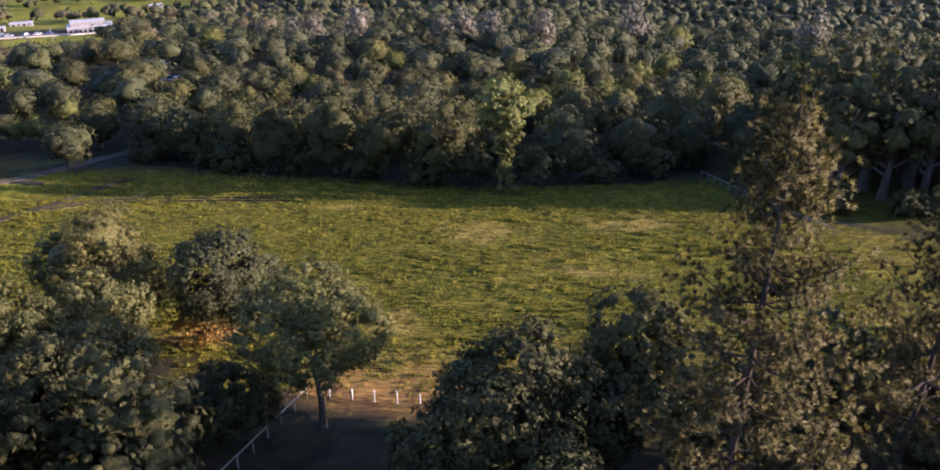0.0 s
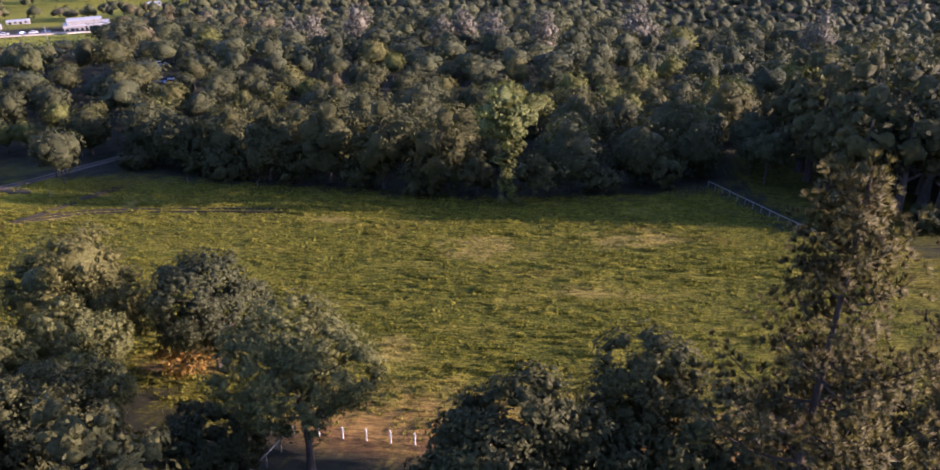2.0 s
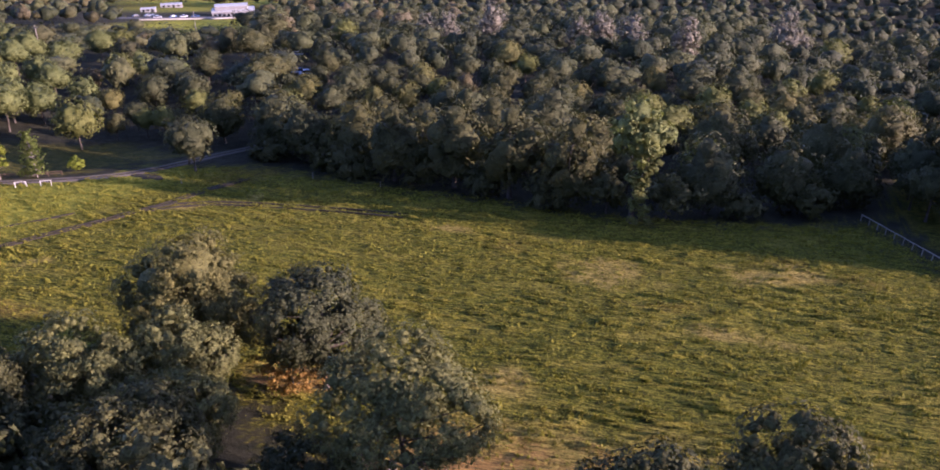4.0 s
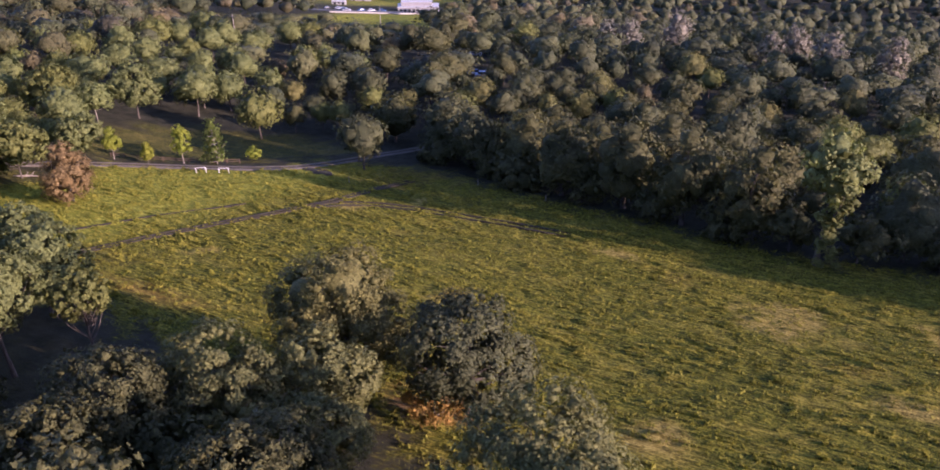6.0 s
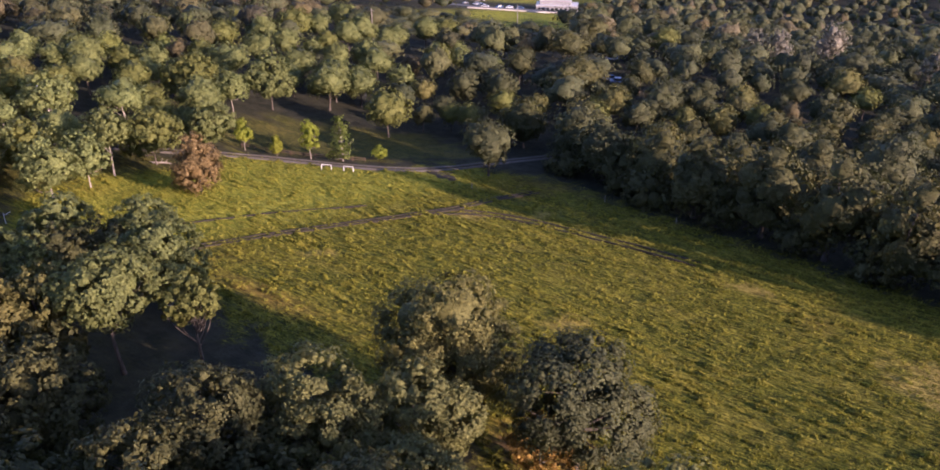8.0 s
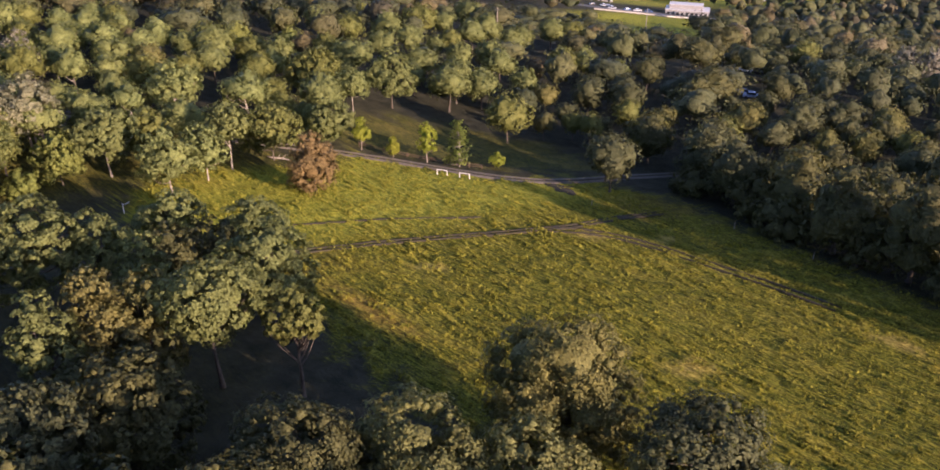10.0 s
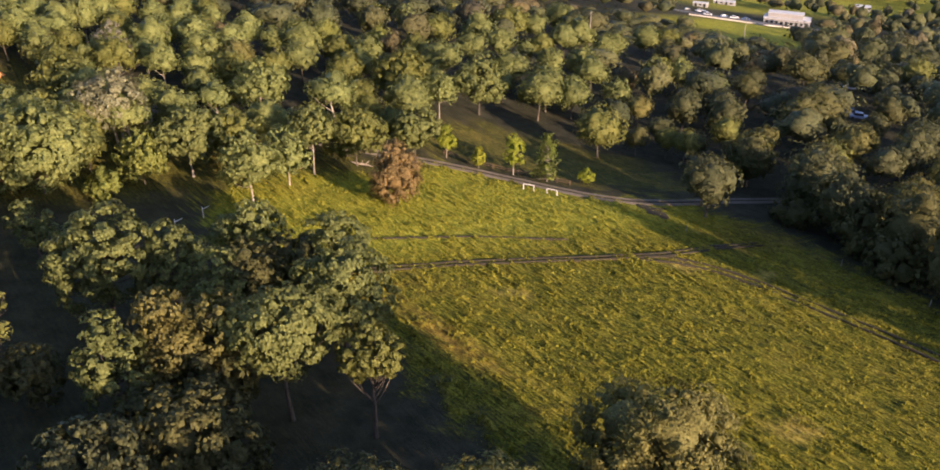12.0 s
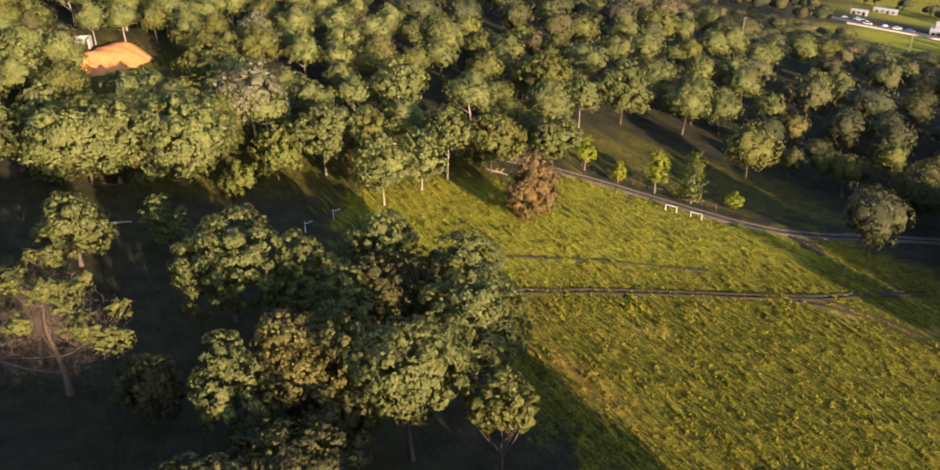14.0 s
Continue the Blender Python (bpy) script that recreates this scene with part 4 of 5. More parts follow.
def hill_oaks():
    """Low oaks that close up into one sunlit canopy round the clay clearing."""
    rng = np.random.default_rng(390)
    spots = 0
    for k in range(1600):
        x, y, R = rng.uniform(-232, -143), rng.uniform(22, 118), rng.uniform(3.0, 4.4)
        q = np.array([x]), np.array([y])
        road = np.min(np.hypot(*(smooth_line(ROAD, 3.0) - (x, y)).T)) < 7
        if any(math.hypot(x - a, y - b) < 0.76 * (r + R) for a, b, r in TREES) or road or edge_distance(*q, MOUND)[0] > -4 or edge_distance(*q, CLEARING)[0] > 0 or edge_distance(*q, GLEN)[0] > 0 or math.hypot(x + 188, y - 112) < 6 or math.hypot(x + 213, y - 109) < 6:
            continue
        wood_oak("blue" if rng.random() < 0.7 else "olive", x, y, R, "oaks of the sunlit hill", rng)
        spots += 1
        if spots > 90:
            break


GLEN = [(-158, 90), (-152, 102), (-160, 117), (-184, 128), (-192, 116), (-176, 106)]
CLEARING = [(-199, 45), (-198, 62), (-162, 65), (-162, 46)]
hill_oaks()
tree("russet_tree", -119.8, 100.1, 10.6, 3.9, LEAF_RED, "russet-leaved bushy tree at the meadow's edge", 360, 120, 4200, 0.3, 0.02, 0.02, core=0.5, lobes=6, out=(0.2, 0.42), small=0.8)

# the trees along the forest's edge, their shade put into darker leaf colours
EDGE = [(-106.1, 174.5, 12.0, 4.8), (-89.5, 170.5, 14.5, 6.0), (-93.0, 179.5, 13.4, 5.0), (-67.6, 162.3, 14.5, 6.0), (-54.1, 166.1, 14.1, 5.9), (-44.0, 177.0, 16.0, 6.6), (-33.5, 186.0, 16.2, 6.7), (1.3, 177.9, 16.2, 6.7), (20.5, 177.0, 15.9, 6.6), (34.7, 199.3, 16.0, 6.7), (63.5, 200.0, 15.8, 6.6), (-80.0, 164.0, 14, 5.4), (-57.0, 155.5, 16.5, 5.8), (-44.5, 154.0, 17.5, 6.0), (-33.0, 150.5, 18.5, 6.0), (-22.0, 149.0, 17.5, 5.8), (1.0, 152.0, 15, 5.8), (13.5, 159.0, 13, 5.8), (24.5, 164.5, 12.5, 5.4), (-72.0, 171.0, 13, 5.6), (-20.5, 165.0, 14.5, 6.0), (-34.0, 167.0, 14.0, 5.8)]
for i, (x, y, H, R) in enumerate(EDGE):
    tree("oak_tree", x, y, H, R, (LEAF_LIVE_SHADED, LEAF_DUSKY, LEAF_LIVE_SHADED, LEAF_LIVE_SHADED, LEAF_LIVE_SHADED)[i % 5], "tall oak in the dense wall of the forest edge", 400 + i, 150, 2300, 0.48, 0.02, 0.025, core=0.66, lobes=14, out=(0.35, 0.6), group="oaks of the forest edge")
tree("bright_tree", 58.1, 230.4, 18.0, 5.9, LEAF_OAK, "tall yellow-green tree with a dark forked trunk", 440, 80, 1800, 0.55, 0.3, 0.025, core=0.6)
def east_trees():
    """The dark belt of trees beyond the fence, taller away from it. Most are unseen, added to shade the meadow's edge.
    """
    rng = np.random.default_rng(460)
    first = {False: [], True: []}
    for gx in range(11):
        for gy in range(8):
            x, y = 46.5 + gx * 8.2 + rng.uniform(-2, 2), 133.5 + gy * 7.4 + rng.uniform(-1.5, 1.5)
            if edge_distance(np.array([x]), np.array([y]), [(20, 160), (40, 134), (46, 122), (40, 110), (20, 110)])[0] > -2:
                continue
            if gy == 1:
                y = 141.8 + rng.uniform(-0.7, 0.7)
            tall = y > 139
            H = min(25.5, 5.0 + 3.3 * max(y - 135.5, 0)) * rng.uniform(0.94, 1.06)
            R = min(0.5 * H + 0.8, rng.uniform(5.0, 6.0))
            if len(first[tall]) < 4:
                first[tall].append((tree("oak_tree", x, y, H, R, LEAF_LIVE_SHADED, "dark oak beyond the fence, added to shade the meadow", 461 + len(first[tall]) + 9 * tall, 80, 600, 0.7, 0.05, 0.03, core=0.66, lobes=11, group="oaks beyond the fence"), H, R))
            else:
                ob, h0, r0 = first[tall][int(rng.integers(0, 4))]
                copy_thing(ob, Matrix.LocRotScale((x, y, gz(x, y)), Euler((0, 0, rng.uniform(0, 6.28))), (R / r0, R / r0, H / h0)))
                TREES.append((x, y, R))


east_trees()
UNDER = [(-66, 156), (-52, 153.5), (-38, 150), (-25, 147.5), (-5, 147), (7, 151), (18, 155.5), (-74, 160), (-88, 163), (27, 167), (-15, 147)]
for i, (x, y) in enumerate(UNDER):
    tree("bush", x, y, 7.0 + 1.8 * math.sin(i * 2.1), 4.3 + 0.8 * math.cos(i * 1.7), LEAF_LIVE_SHADED, "dark leafy bush at the foot of the forest", 560 + i, 60, 900, 0.42, 0.0, 0.02, core=0.6, group="bushes of the forest edge", category="bush")


def ivy_tree():
    """A tall trunk hung with climbing leaves down to the grass."""
    rng = np.random.default_rng(470)
    x, y, H, R = -10.3, 142.4, 22.0, 4.9
    t = thing("ivy_clad_tree", x, y, gz(x, y), "tall tree hung with pale green creeper to the ground", "tree")
    me, c, rc = crown_mesh("crown", rng, H, R, 90, 2600, 0.4, LEAF_SUNLIT_OAK, 0.5, 0.62)
    bole, limbs = trunk_pieces(rng, H, R, c, rc, 0.5, 0.022, 0.0)
    child("trunk", mesh_of("trunk", [bole] + limbs, BARK, True), t)
    child("crown", me, t)
    n = 30
    u = np.linspace(0.04, 0.8, n)
    c = np.stack([rng.normal(size=n) * 0.7 + 0.9, rng.normal(size=n) * 0.7 - 1.2, u * H], 1)
    rc = rng.uniform(0.8, 1.5, n) * (0.55 + 0.9 * u)
    who = rng.integers(0, n, 2600)
    d = unit(rng, 2600)
    at = c[who] + d * (rc[who] * rng.uniform(0.7, 1.2, 2600))[:, None]
    child("creeper", mesh_of("creeper", [cards(rng, at[:900], d[:900], 0.4, 1.3), knots(rng, c, rc * 1.1, 18, (OCT_V, OCT_F), 0.9), blobs(rng, c, rc * 0.6)], LEAF_OAK), t, "pale green creeper hanging in folds")
    TREES.append((x, y, R))


ivy_tree()


def young_tree(x, y, H, R, material, label, seed):
    tree("young_tree", x, y, H, R, material, label, seed, 60, 1100, 0.28, 0.2, 0.014, BARK_PALE, core=0.45, loose=0.3, group="young trees by the road", lean=0.01, lobes=5, out=(0.2, 0.45))


young_tree(-137.7, 123.3, 6.8, 1.7, LEAF_YOUNG, "young yellow-green tree by the gravel road", 480)
young_tree(-131.9, 126.4, 4.3, 1.2, LEAF_YOUNG, "small yellow-green sapling by the gravel road", 481)
young_tree(-126.8, 130.5, 8.2, 1.8, LEAF_YOUNG, "upright yellow-green tree by the gravel road", 482)
tree("yellow_bush", -118.1, 140.8, 3.0, 1.7, LEAF_YOUNG, "round yellow-green bush in the shade", 483, 40, 700, 0.26, 0.05, 0.02, core=0.5, category="bush")


def needle_tufts(rng, at, way, each, length, width):
    """Bunches of long needles at the ends of twigs."""
    n = len(at) * each
    w = np.repeat(way, each, 0) + unit(rng, n) * 0.85
    w /= np.linalg.norm(w, axis=1, keepdims=True)
    p = np.repeat(at, each, 0)
    side = np.cross(w, unit(rng, n))
    side /= np.linalg.norm(side, axis=1, keepdims=True) + 1e-9
    l = (length * rng.uniform(0.6, 1.15, n))[:, None]
    v = np.stack([p - side * width * 0.5, p + side * width * 0.5, p + w * l], 1)
    soft = np.repeat(way, each, 0) * 0.6 + w * 1.0
    soft /= np.linalg.norm(soft, axis=1, keepdims=True) + 1e-9
    back = (np.cross(side, w) * soft).sum(1) < 0
    v[back, :2] = v[back, 1::-1]
    return v.reshape(-1, 3), np.arange(3 * n).reshape(n, 3), np.repeat(soft, 3, 0)


def pine(name, x, y, H, R, seed, material, label, levels=26, each=20, needle=0.34, width=0.05, bare=0.12, wood=BARK_PINE, parts=True, round_top=0.55, group="", fill=1.0):
    """A pine: straight bole, whorls of upswept boughs, bunched needles."""
    rng = np.random.default_rng(seed)
    t = thing(name, x, y, gz(x, y), label, "tree", group)
    u = np.linspace(0, 1, 12)
    bole = np.stack([0.15 * np.sin(u * 5 + seed) * u, 0.15 * np.cos(u * 4 + seed) * u - 0.15 * u, -0.3 + u * (H + 0.2)], 1)
    trunk = child("trunk", mesh_of("trunk", [tube(bole, 0.0085 * H * (1 - 0.93 * u) + 0.03, 9)], wood, True), t)
    boughs, at, way = [], [], []
    for k in range(levels):
        z = bare + (1 - bare) * (k + rng.uniform(0, 0.6)) / levels
        reach = R * min(1.0, (1 - z) / round_top) ** 0.75 * rng.uniform(0.7, 1.1) + 0.35
        for b in range(rng.integers(4, 6)):
            a = rng.uniform(0, 6.283)
            l = reach * rng.uniform(0.6, 1.12)
            s = np.linspace(0, 1, 6)
            o = np.array([np.interp(z, u, bole[:, i]) for i in range(3)])
            rise = (0.15 + 0.45 * z) * l
            path = o + np.stack([np.cos(a + 0.25 * s) * l * s, np.sin(a + 0.25 * s) * l * s, rise * s ** 1.7 - 0.12 * l * np.sin(np.pi * s)], 1)
            boughs.append(tube(path, (0.020 + 0.013 * l) * (1 - 0.8 * s), 5))
            m = int((5 + 4.2 * l) * fill)
            w = rng.uniform(0.18, 1.0, m) ** 0.8
            base = np.stack([np.interp(w, s, path[:, i]) for i in range(3)], 1)
            twig = unit(rng, m) * rng.uniform(0.15, 0.65 + 0.10 * l, m)[:, None]
            twig[:, 2] = np.abs(twig[:, 2]) * 0.8
            at.append(base + twig)
            d = twig / (np.linalg.norm(twig, axis=1, keepdims=True) + 1e-9) + np.array([np.cos(a), np.sin(a), 0.6]) * 0.6
            way.append(d / np.linalg.norm(d, axis=1, keepdims=True))
    at.append(bole[-1:] + (0, 0, 0.1))
    way.append(np.array([[0, 0, 1.0]]))
    at, way = np.concatenate(at), np.concatenate(way)
    if parts:
        for b in boughs:
            child("bough", mesh_of("bough", [b], wood, True), trunk)
    else:
        child("branchwork", mesh_of("branchwork", boughs, wood, True), trunk)
    child("needles", mesh_of("needles", [needle_tufts(rng, at, way, each, needle, width)], material, True), t, "bunched olive-green needles")
    TREES.append((x, y, R * 0.8))
    return t


pine("pine_tree", 10.8, 28.2, 34.8, 7.3, 500, LEAF_PINE, "tall pine with open boughs and bunched needles", 36, 25, 0.30, 0.056, 0.1, fill=2.6, round_top=0.78)
pine("pine_tree", 25.5, 46.0, 28.0, 6.0, 501, LEAF_PINE, "dark pine standing behind a taller pine", 30, 24, 0.42, 0.075, 0.08, parts=False, fill=1.6)
pine("pine_tree", 33.0, 57.0, 27.0, 6.0, 503, LEAF_PINE, "dark pine standing behind a taller pine", 26, 12, 0.55, 0.2, 0.08, parts=False)
pine("young_conifer", -121.3, 133.9, 9.4, 3.1, 502, LEAF_FIR, "young light green conifer by the gravel road", 13, 20, 0.34, 0.14, 0.1, BARK_PALE, False, 1.0, "young trees by the road")
tree("silvery_tree", -152.0, 68.9, 13.0, 5.8, LEAF_SILVER, "tall silvery grey-green tree among the oaks", 508, 150, 6000, 0.34, 0.1, 0.02, BARK_PALE, core=0.45, loose=0.3, lobes=9, small=0.8)
tree("thin_tree", -187.5, 81.3, 10.5, 3.6, LEAF_PALE, "thin pinkish-grey tree losing its leaves", 509, 90, 2200, 0.3, 0.15, 0.02, BARK_PALE, core=0.2, loose=0.5, small=0.8)
PALE = [(-12.8, 303.2, 16.3, 4.5), (-30.2, 301.6, 16.3, 5.3), (-50.2, 314.4, 14.8, 4.8), (-43.1, 318.3, 17.0, 5.1), (22.1, 365.9, 21.5, 7.8), (92.2, 363.2, 20.0, 7.1), (-103.8, 306.2, 14.8, 5.2), (-96.8, 308.8, 15.5, 5.3), (-87.4, 332.6, 17.8, 6.0)]
for i, (x, y, H, R) in enumerate(PALE):
    tree("grey_pine", x, y, H * 1.12, R * 0.98, LEAF_PALE, "pale fluffy grey pine rising above the oaks", 510 + i, 130, 2200, 0.45, 0.12, 0.02, BARK_PALE, core=0.5, loose=0.35, group="grey pines", lobes=9, out=(0.25, 0.5), small=0.85)


def bare_tree():
    """A half-bare tree: twigs on one side, leaves on the other."""
    rng = np.random.default_rng(530)
    x, y, H, R = -91.0, 34.2, 12.8, 6.2
    t = thing("half_bare_tree", x, y, gz(x, y), "half-bare tree with tangled brown twigs and some leaves", "tree")
    c, rc, _ = crown_clumps(rng, H, R, 40, 0.2)
    bole, limbs = trunk_pieces(rng, H, R, c, rc, 0.15, 0.024, 0.02, reach=5)
    trunk = child("trunk", mesh_of("trunk", [bole], TWIG, True), t)
    for limb in limbs:
        child("limb", mesh_of("limb", [limb], TWIG, True), trunk)
    twigs = []
    for i in range(2200):
        k = rng.integers(0, 40)
        a = c[k] * (0.75, 0.75, 0.9) + rng.normal(size=3) * 0.8
        b = a + unit(rng, 1)[0] * rng.uniform(0.6, 1.7) + (0, 0, 0.3)
        twigs.append(tube(np.stack([a, (a + b) / 2 + rng.normal(size=3) * 0.15, b]), (0.014, 0.010, 0.004), 3))
    child("brushwood", mesh_of("brushwood", twigs, TWIG), t, "tangle of bare brown twigs")
    side = np.argsort(-(1.3 * c[:, 1] + 0.9 * c[:, 2]))[:16]
    who = side[rng.integers(0, 16, 900)]
    d = unit(rng, 900)
    child("crown", mesh_of("crown", [cards(rng, c[who] + d * (rc[who] * 1.05)[:, None], d, 0.3, 1.2), knots(rng, c[side], rc[side], 16, (OCT_V, OCT_F))], LEAF_OAK), t, "sunlit yellow-green leaves at the top")
    TREES.append((x, y, R))


bare_tree()


# ---- the woods ----
def blocked(x, y):
    """Where no woodland stands."""
    q = np.stack([np.asarray(x, float), np.asarray(y, float)], -1)
    bad = (edge_distance(q[:, 0], q[:, 1], MEADOW) > -4.5) | (edge_distance(q[:, 0], q[:, 1], LAWN) > -6) | (edge_distance(q[:, 0], q[:, 1], YARD) > -4) | (edge_distance(q[:, 0], q[:, 1], MOUND) > -3) | (edge_distance(q[:, 0], q[:, 1], HOLE) > 0) | (edge_distance(q[:, 0], q[:, 1], GLADE) > 0) | (edge_distance(q[:, 0], q[:, 1], CORNER) > 0)
    far = (edge_distance(q[:, 0], q[:, 1], FAR_LAWN) > 0) & (np.sin(q[:, 0] * 0.016 - q[:, 1] * 0.045 + 1.2 * np.sin(q[:, 0] * 0.03)) < 0.45)
    line = smooth_line(ROAD, 3.0)
    bad |= np.min(np.hypot(q[:, 0, None] - line[None, :, 0], q[:, 1, None] - line[None, :, 1]), 1) < 5
    for vx, vy in ((-127, 252), (-148, 292), (-188, 112), (-213, 109)):
        bad |= np.hypot(q[:, 0] - vx, q[:, 1] - vy) < 6
    return bad | far


YARD = [(-256, 495), (-266, 480), (-281, 443), (-310, 412), (-350, 420), (-385, 480), (-385, 550), (-300, 545)]
GLADE = [(-199, 44), (-198, 62), (-166, 63), (-166, 42)]
HOLE = [(-66, 62), (-60, 20), (-135, 20), (-131, 74), (-112, 62), (-84, 66)]
CORNER = [(28, 152), (37, 128), (60, 60), (140, 60), (140, 118), (60, 127), (44, 135), (36, 160)]


VISTA = [(-300, 345), (-262, 350), (-228, 392), (-204, 352), (-160, 275), (-225, 250), (-300, 290)]


def low_growth(x, y):
    """Scrub instead of tall trees where the woods have been cut."""
    q = np.array([float(x)]), np.array([float(y)])
    return 0.3 + 0.3 * (math.sin(x * 0.7 + y * 0.43) > 0.6) if edge_distance(*q, VISTA)[0] > 0 else 1.0


def scatter(rng, n, r0, r1, gap, a0=-24.0, a1=97.0, eye=(-5.0, 20.0)):
    """Plan places between two rings of the view, a gap apart."""
    a = np.radians(rng.uniform(a0, a1, n))
    r = np.sqrt(rng.uniform(r0 * r0, r1 * r1, n))
    x, y = eye[0] - r * np.sin(a), eye[1] + r * np.cos(a)
    ok = ~blocked(x, y)
    x, y = x[ok], y[ok]
    cell, out = {}, []
    for tx, ty, tr in TREES:
        cell.setdefault((int(tx // gap), int(ty // gap)), []).append((tx, ty))
    for px, py in zip(x, y):
        i, j = int(px // gap), int(py // gap)
        if all((px - qx) ** 2 + (py - qy) ** 2 > gap * gap for di in (-1, 0, 1) for dj in (-1, 0, 1) for qx, qy in cell.get((i + di, j + dj), ())):
            cell.setdefault((i, j), []).append((px, py))
            out.append((px, py))
    return out


def wood_trees():
    """Oaks that fill the nearer woods between the single ones."""
    rng = np.random.default_rng(600)
    taken = 0
    for x, y in scatter(rng, 6000, 120, 225, 7.0):
        R = rng.uniform(3.0, 5.0)
        if any(math.hypot(x - a, y - b) < 0.86 * (r + R) for a, b, r in TREES) or edge_distance(np.array([x]), np.array([y]), OPEN_WOOD)[0] > 0:
            continue
        forest = x > -92
        kind = rng.choice(("dusky" if x > -125 else "grey", "olive", "dark", "yellow"), p=(0.42, 0.12, 0.40, 0.06) if forest else (0.6, 0.2, 0.15, 0.05))
        wood_oak(str(kind), x, y, R, "oaks of the forest" if forest else "oaks of the far slope", rng)
        taken += 1
        if taken > 150:
            break


# thin open wood beyond the road, with bare shaded ground
OPEN_WOOD = [(-149, 128), (-161, 143), (-166, 165), (-150, 190), (-128, 212), (-104, 208), (-98, 182), (-100, 150), (-115, 138), (-134, 124)]
wood_trees()


def far_woods(name, r0, r1, gap, n_try, n_clump, n_card, size, seed, label, grow):
    """Woodland too far and dense to count: crowns tiled into one mesh."""
    rng = np.random.default_rng(seed)
    pats = []
    for k in range(9):
        k_lobes = int(rng.integers(6, 9)) if r0 < 400 else 4
        c, rc, (mid, big, tall, way) = crown_clumps(rng, 11.0, 5.5, n_clump, 0.28, k_lobes, (0.32, 0.52), grow)
        v, f = blobs(rng, np.zeros((k_lobes, 3)), np.ones(k_lobes), (ICO_V, ICO_F), 1.0, (0.6, 1.1))
        v = (v.reshape(k_lobes, -1, 3) * (np.stack([big, big, tall], 1) * 0.80)[:, None] + mid[:, None]).reshape(-1, 3)
        lobe = (v.reshape(k_lobes, -1, 3) - mid[:, None]).reshape(-1, 3)
        lobe = lobe / np.linalg.norm(lobe, axis=1, keepdims=True) * 0.45 + unit(rng, len(v)) * 0.2
        pats.append((sprays(rng, c, rc, way, n_card, size, 0.0, 0.9, mid, big), (v, f, rounded(v, mid, big, lobe)), heart_piece(rng, 11.0, 5.5, 0.28, mid, big, (ICO_V, ICO_F))))
    spots = np.array([p for p in scatter(rng, n_try, r0, r1, gap) if r0 > 400 or all(math.hypot(p[0] - a, p[1] - b) > 0.8 * (r + 4.2) for a, b, r in TREES)])
    pieces, values = [], []
    which = rng.integers(0, 9, len(spots))
    for k in range(9):
        p = spots[which == k]
        if not len(p):
            continue
        a, s, h = rng.uniform(0, 6.28, len(p)), rng.uniform(0.72, 1.35, len(p)), rng.uniform(0.7, 1.3, len(p)) * np.array([low_growth(*q) for q in p])
        own = rng.random(len(p)) * np.where(p[:, 0] > -130, 0.55, 1.0)   # shade of the eastern forest put into darker hues
        for v, f, *soft in pats[k]:
            values.append(np.repeat(own, len(v)))
            x = p[:, :1] + s[:, None] * (np.cos(a)[:, None] * v[None, :, 0] - np.sin(a)[:, None] * v[None, :, 1])
            y = p[:, 1:] + s[:, None] * (np.sin(a)[:, None] * v[None, :, 0] + np.cos(a)[:, None] * v[None, :, 1])
            z = ground(p[:, 0], p[:, 1])[:, None] + h[:, None] * v[None, :, 2]
            pieces.append((np.stack([x, y, z], -1).reshape(-1, 3), (f[None] + (np.arange(len(p)) * len(v))[:, None, None]).reshape(-1, f.shape[1])))
            if soft:
                q = soft[0]
                turned = np.stack([np.cos(a)[:, None] * q[None, :, 0] - np.sin(a)[:, None] * q[None, :, 1], np.sin(a)[:, None] * q[None, :, 0] + np.cos(a)[:, None] * q[None, :, 1], np.repeat(q[None, :, 2], len(p), 0)], -1)
                pieces[-1] += (turned.reshape(-1, 3),)
    me = mesh_of(name, pieces, LEAF_WOODS, True)
    me.attributes.new("tree", "FLOAT", "POINT").data.foreach_set("value", np.concatenate(values).astype(np.float32))
    tagged(new(name, me), label, "woodland", kind="stuff")
    return len(spots)


far_woods("oak_woodland", 205, 430, 10.4, 30000, 50, 240, 0.64, 700, "dense oak woodland on the falling slope", 1.2)
far_woods("valley_woodland", 430, 900, 13.0, 60000, 9, 7, 2.0, 701, "distant woodland of the valley", 1.5)


# ---- fences, posts and rails ----
def post_mesh(name, h, w, material, top=0.0):
    bm = bmesh.new()
    box(bm, 0, 0, -0.3, w, w, h + 0.3, 0.012)
    for v in bm.verts:
        if v.co.z > h - 0.03 and top:
            v.co.z += top * (1 if v.co.x > 0 else -1)
    me = bpy.data.meshes.new(name)
    bm.to_mesh(me)
    bm.free()
    me.materials.append(material)
    return me


def rail_between(a, b, w, h, material, parent, name="rail", sag=0.0):
    """A board or pole from a to b, in the parent's space."""
    a, b = Vector(a), Vector(b)
    bm = bmesh.new()
    m = Matrix.Translation((a + b) / 2) @ (b - a).to_track_quat("X", "Z").to_matrix().to_4x4() @ Matrix.Diagonal(((b - a).length + w, w, h, 1))
    made = bmesh.ops.create_cube(bm, size=1, matrix=m)["verts"]
    bmesh.ops.bevel(bm, geom=list({e for v in made for e in v.link_edges}), offset=min(w, h) * 0.15, segments=1, affect="EDGES")
    part(name, bm, material, parent)


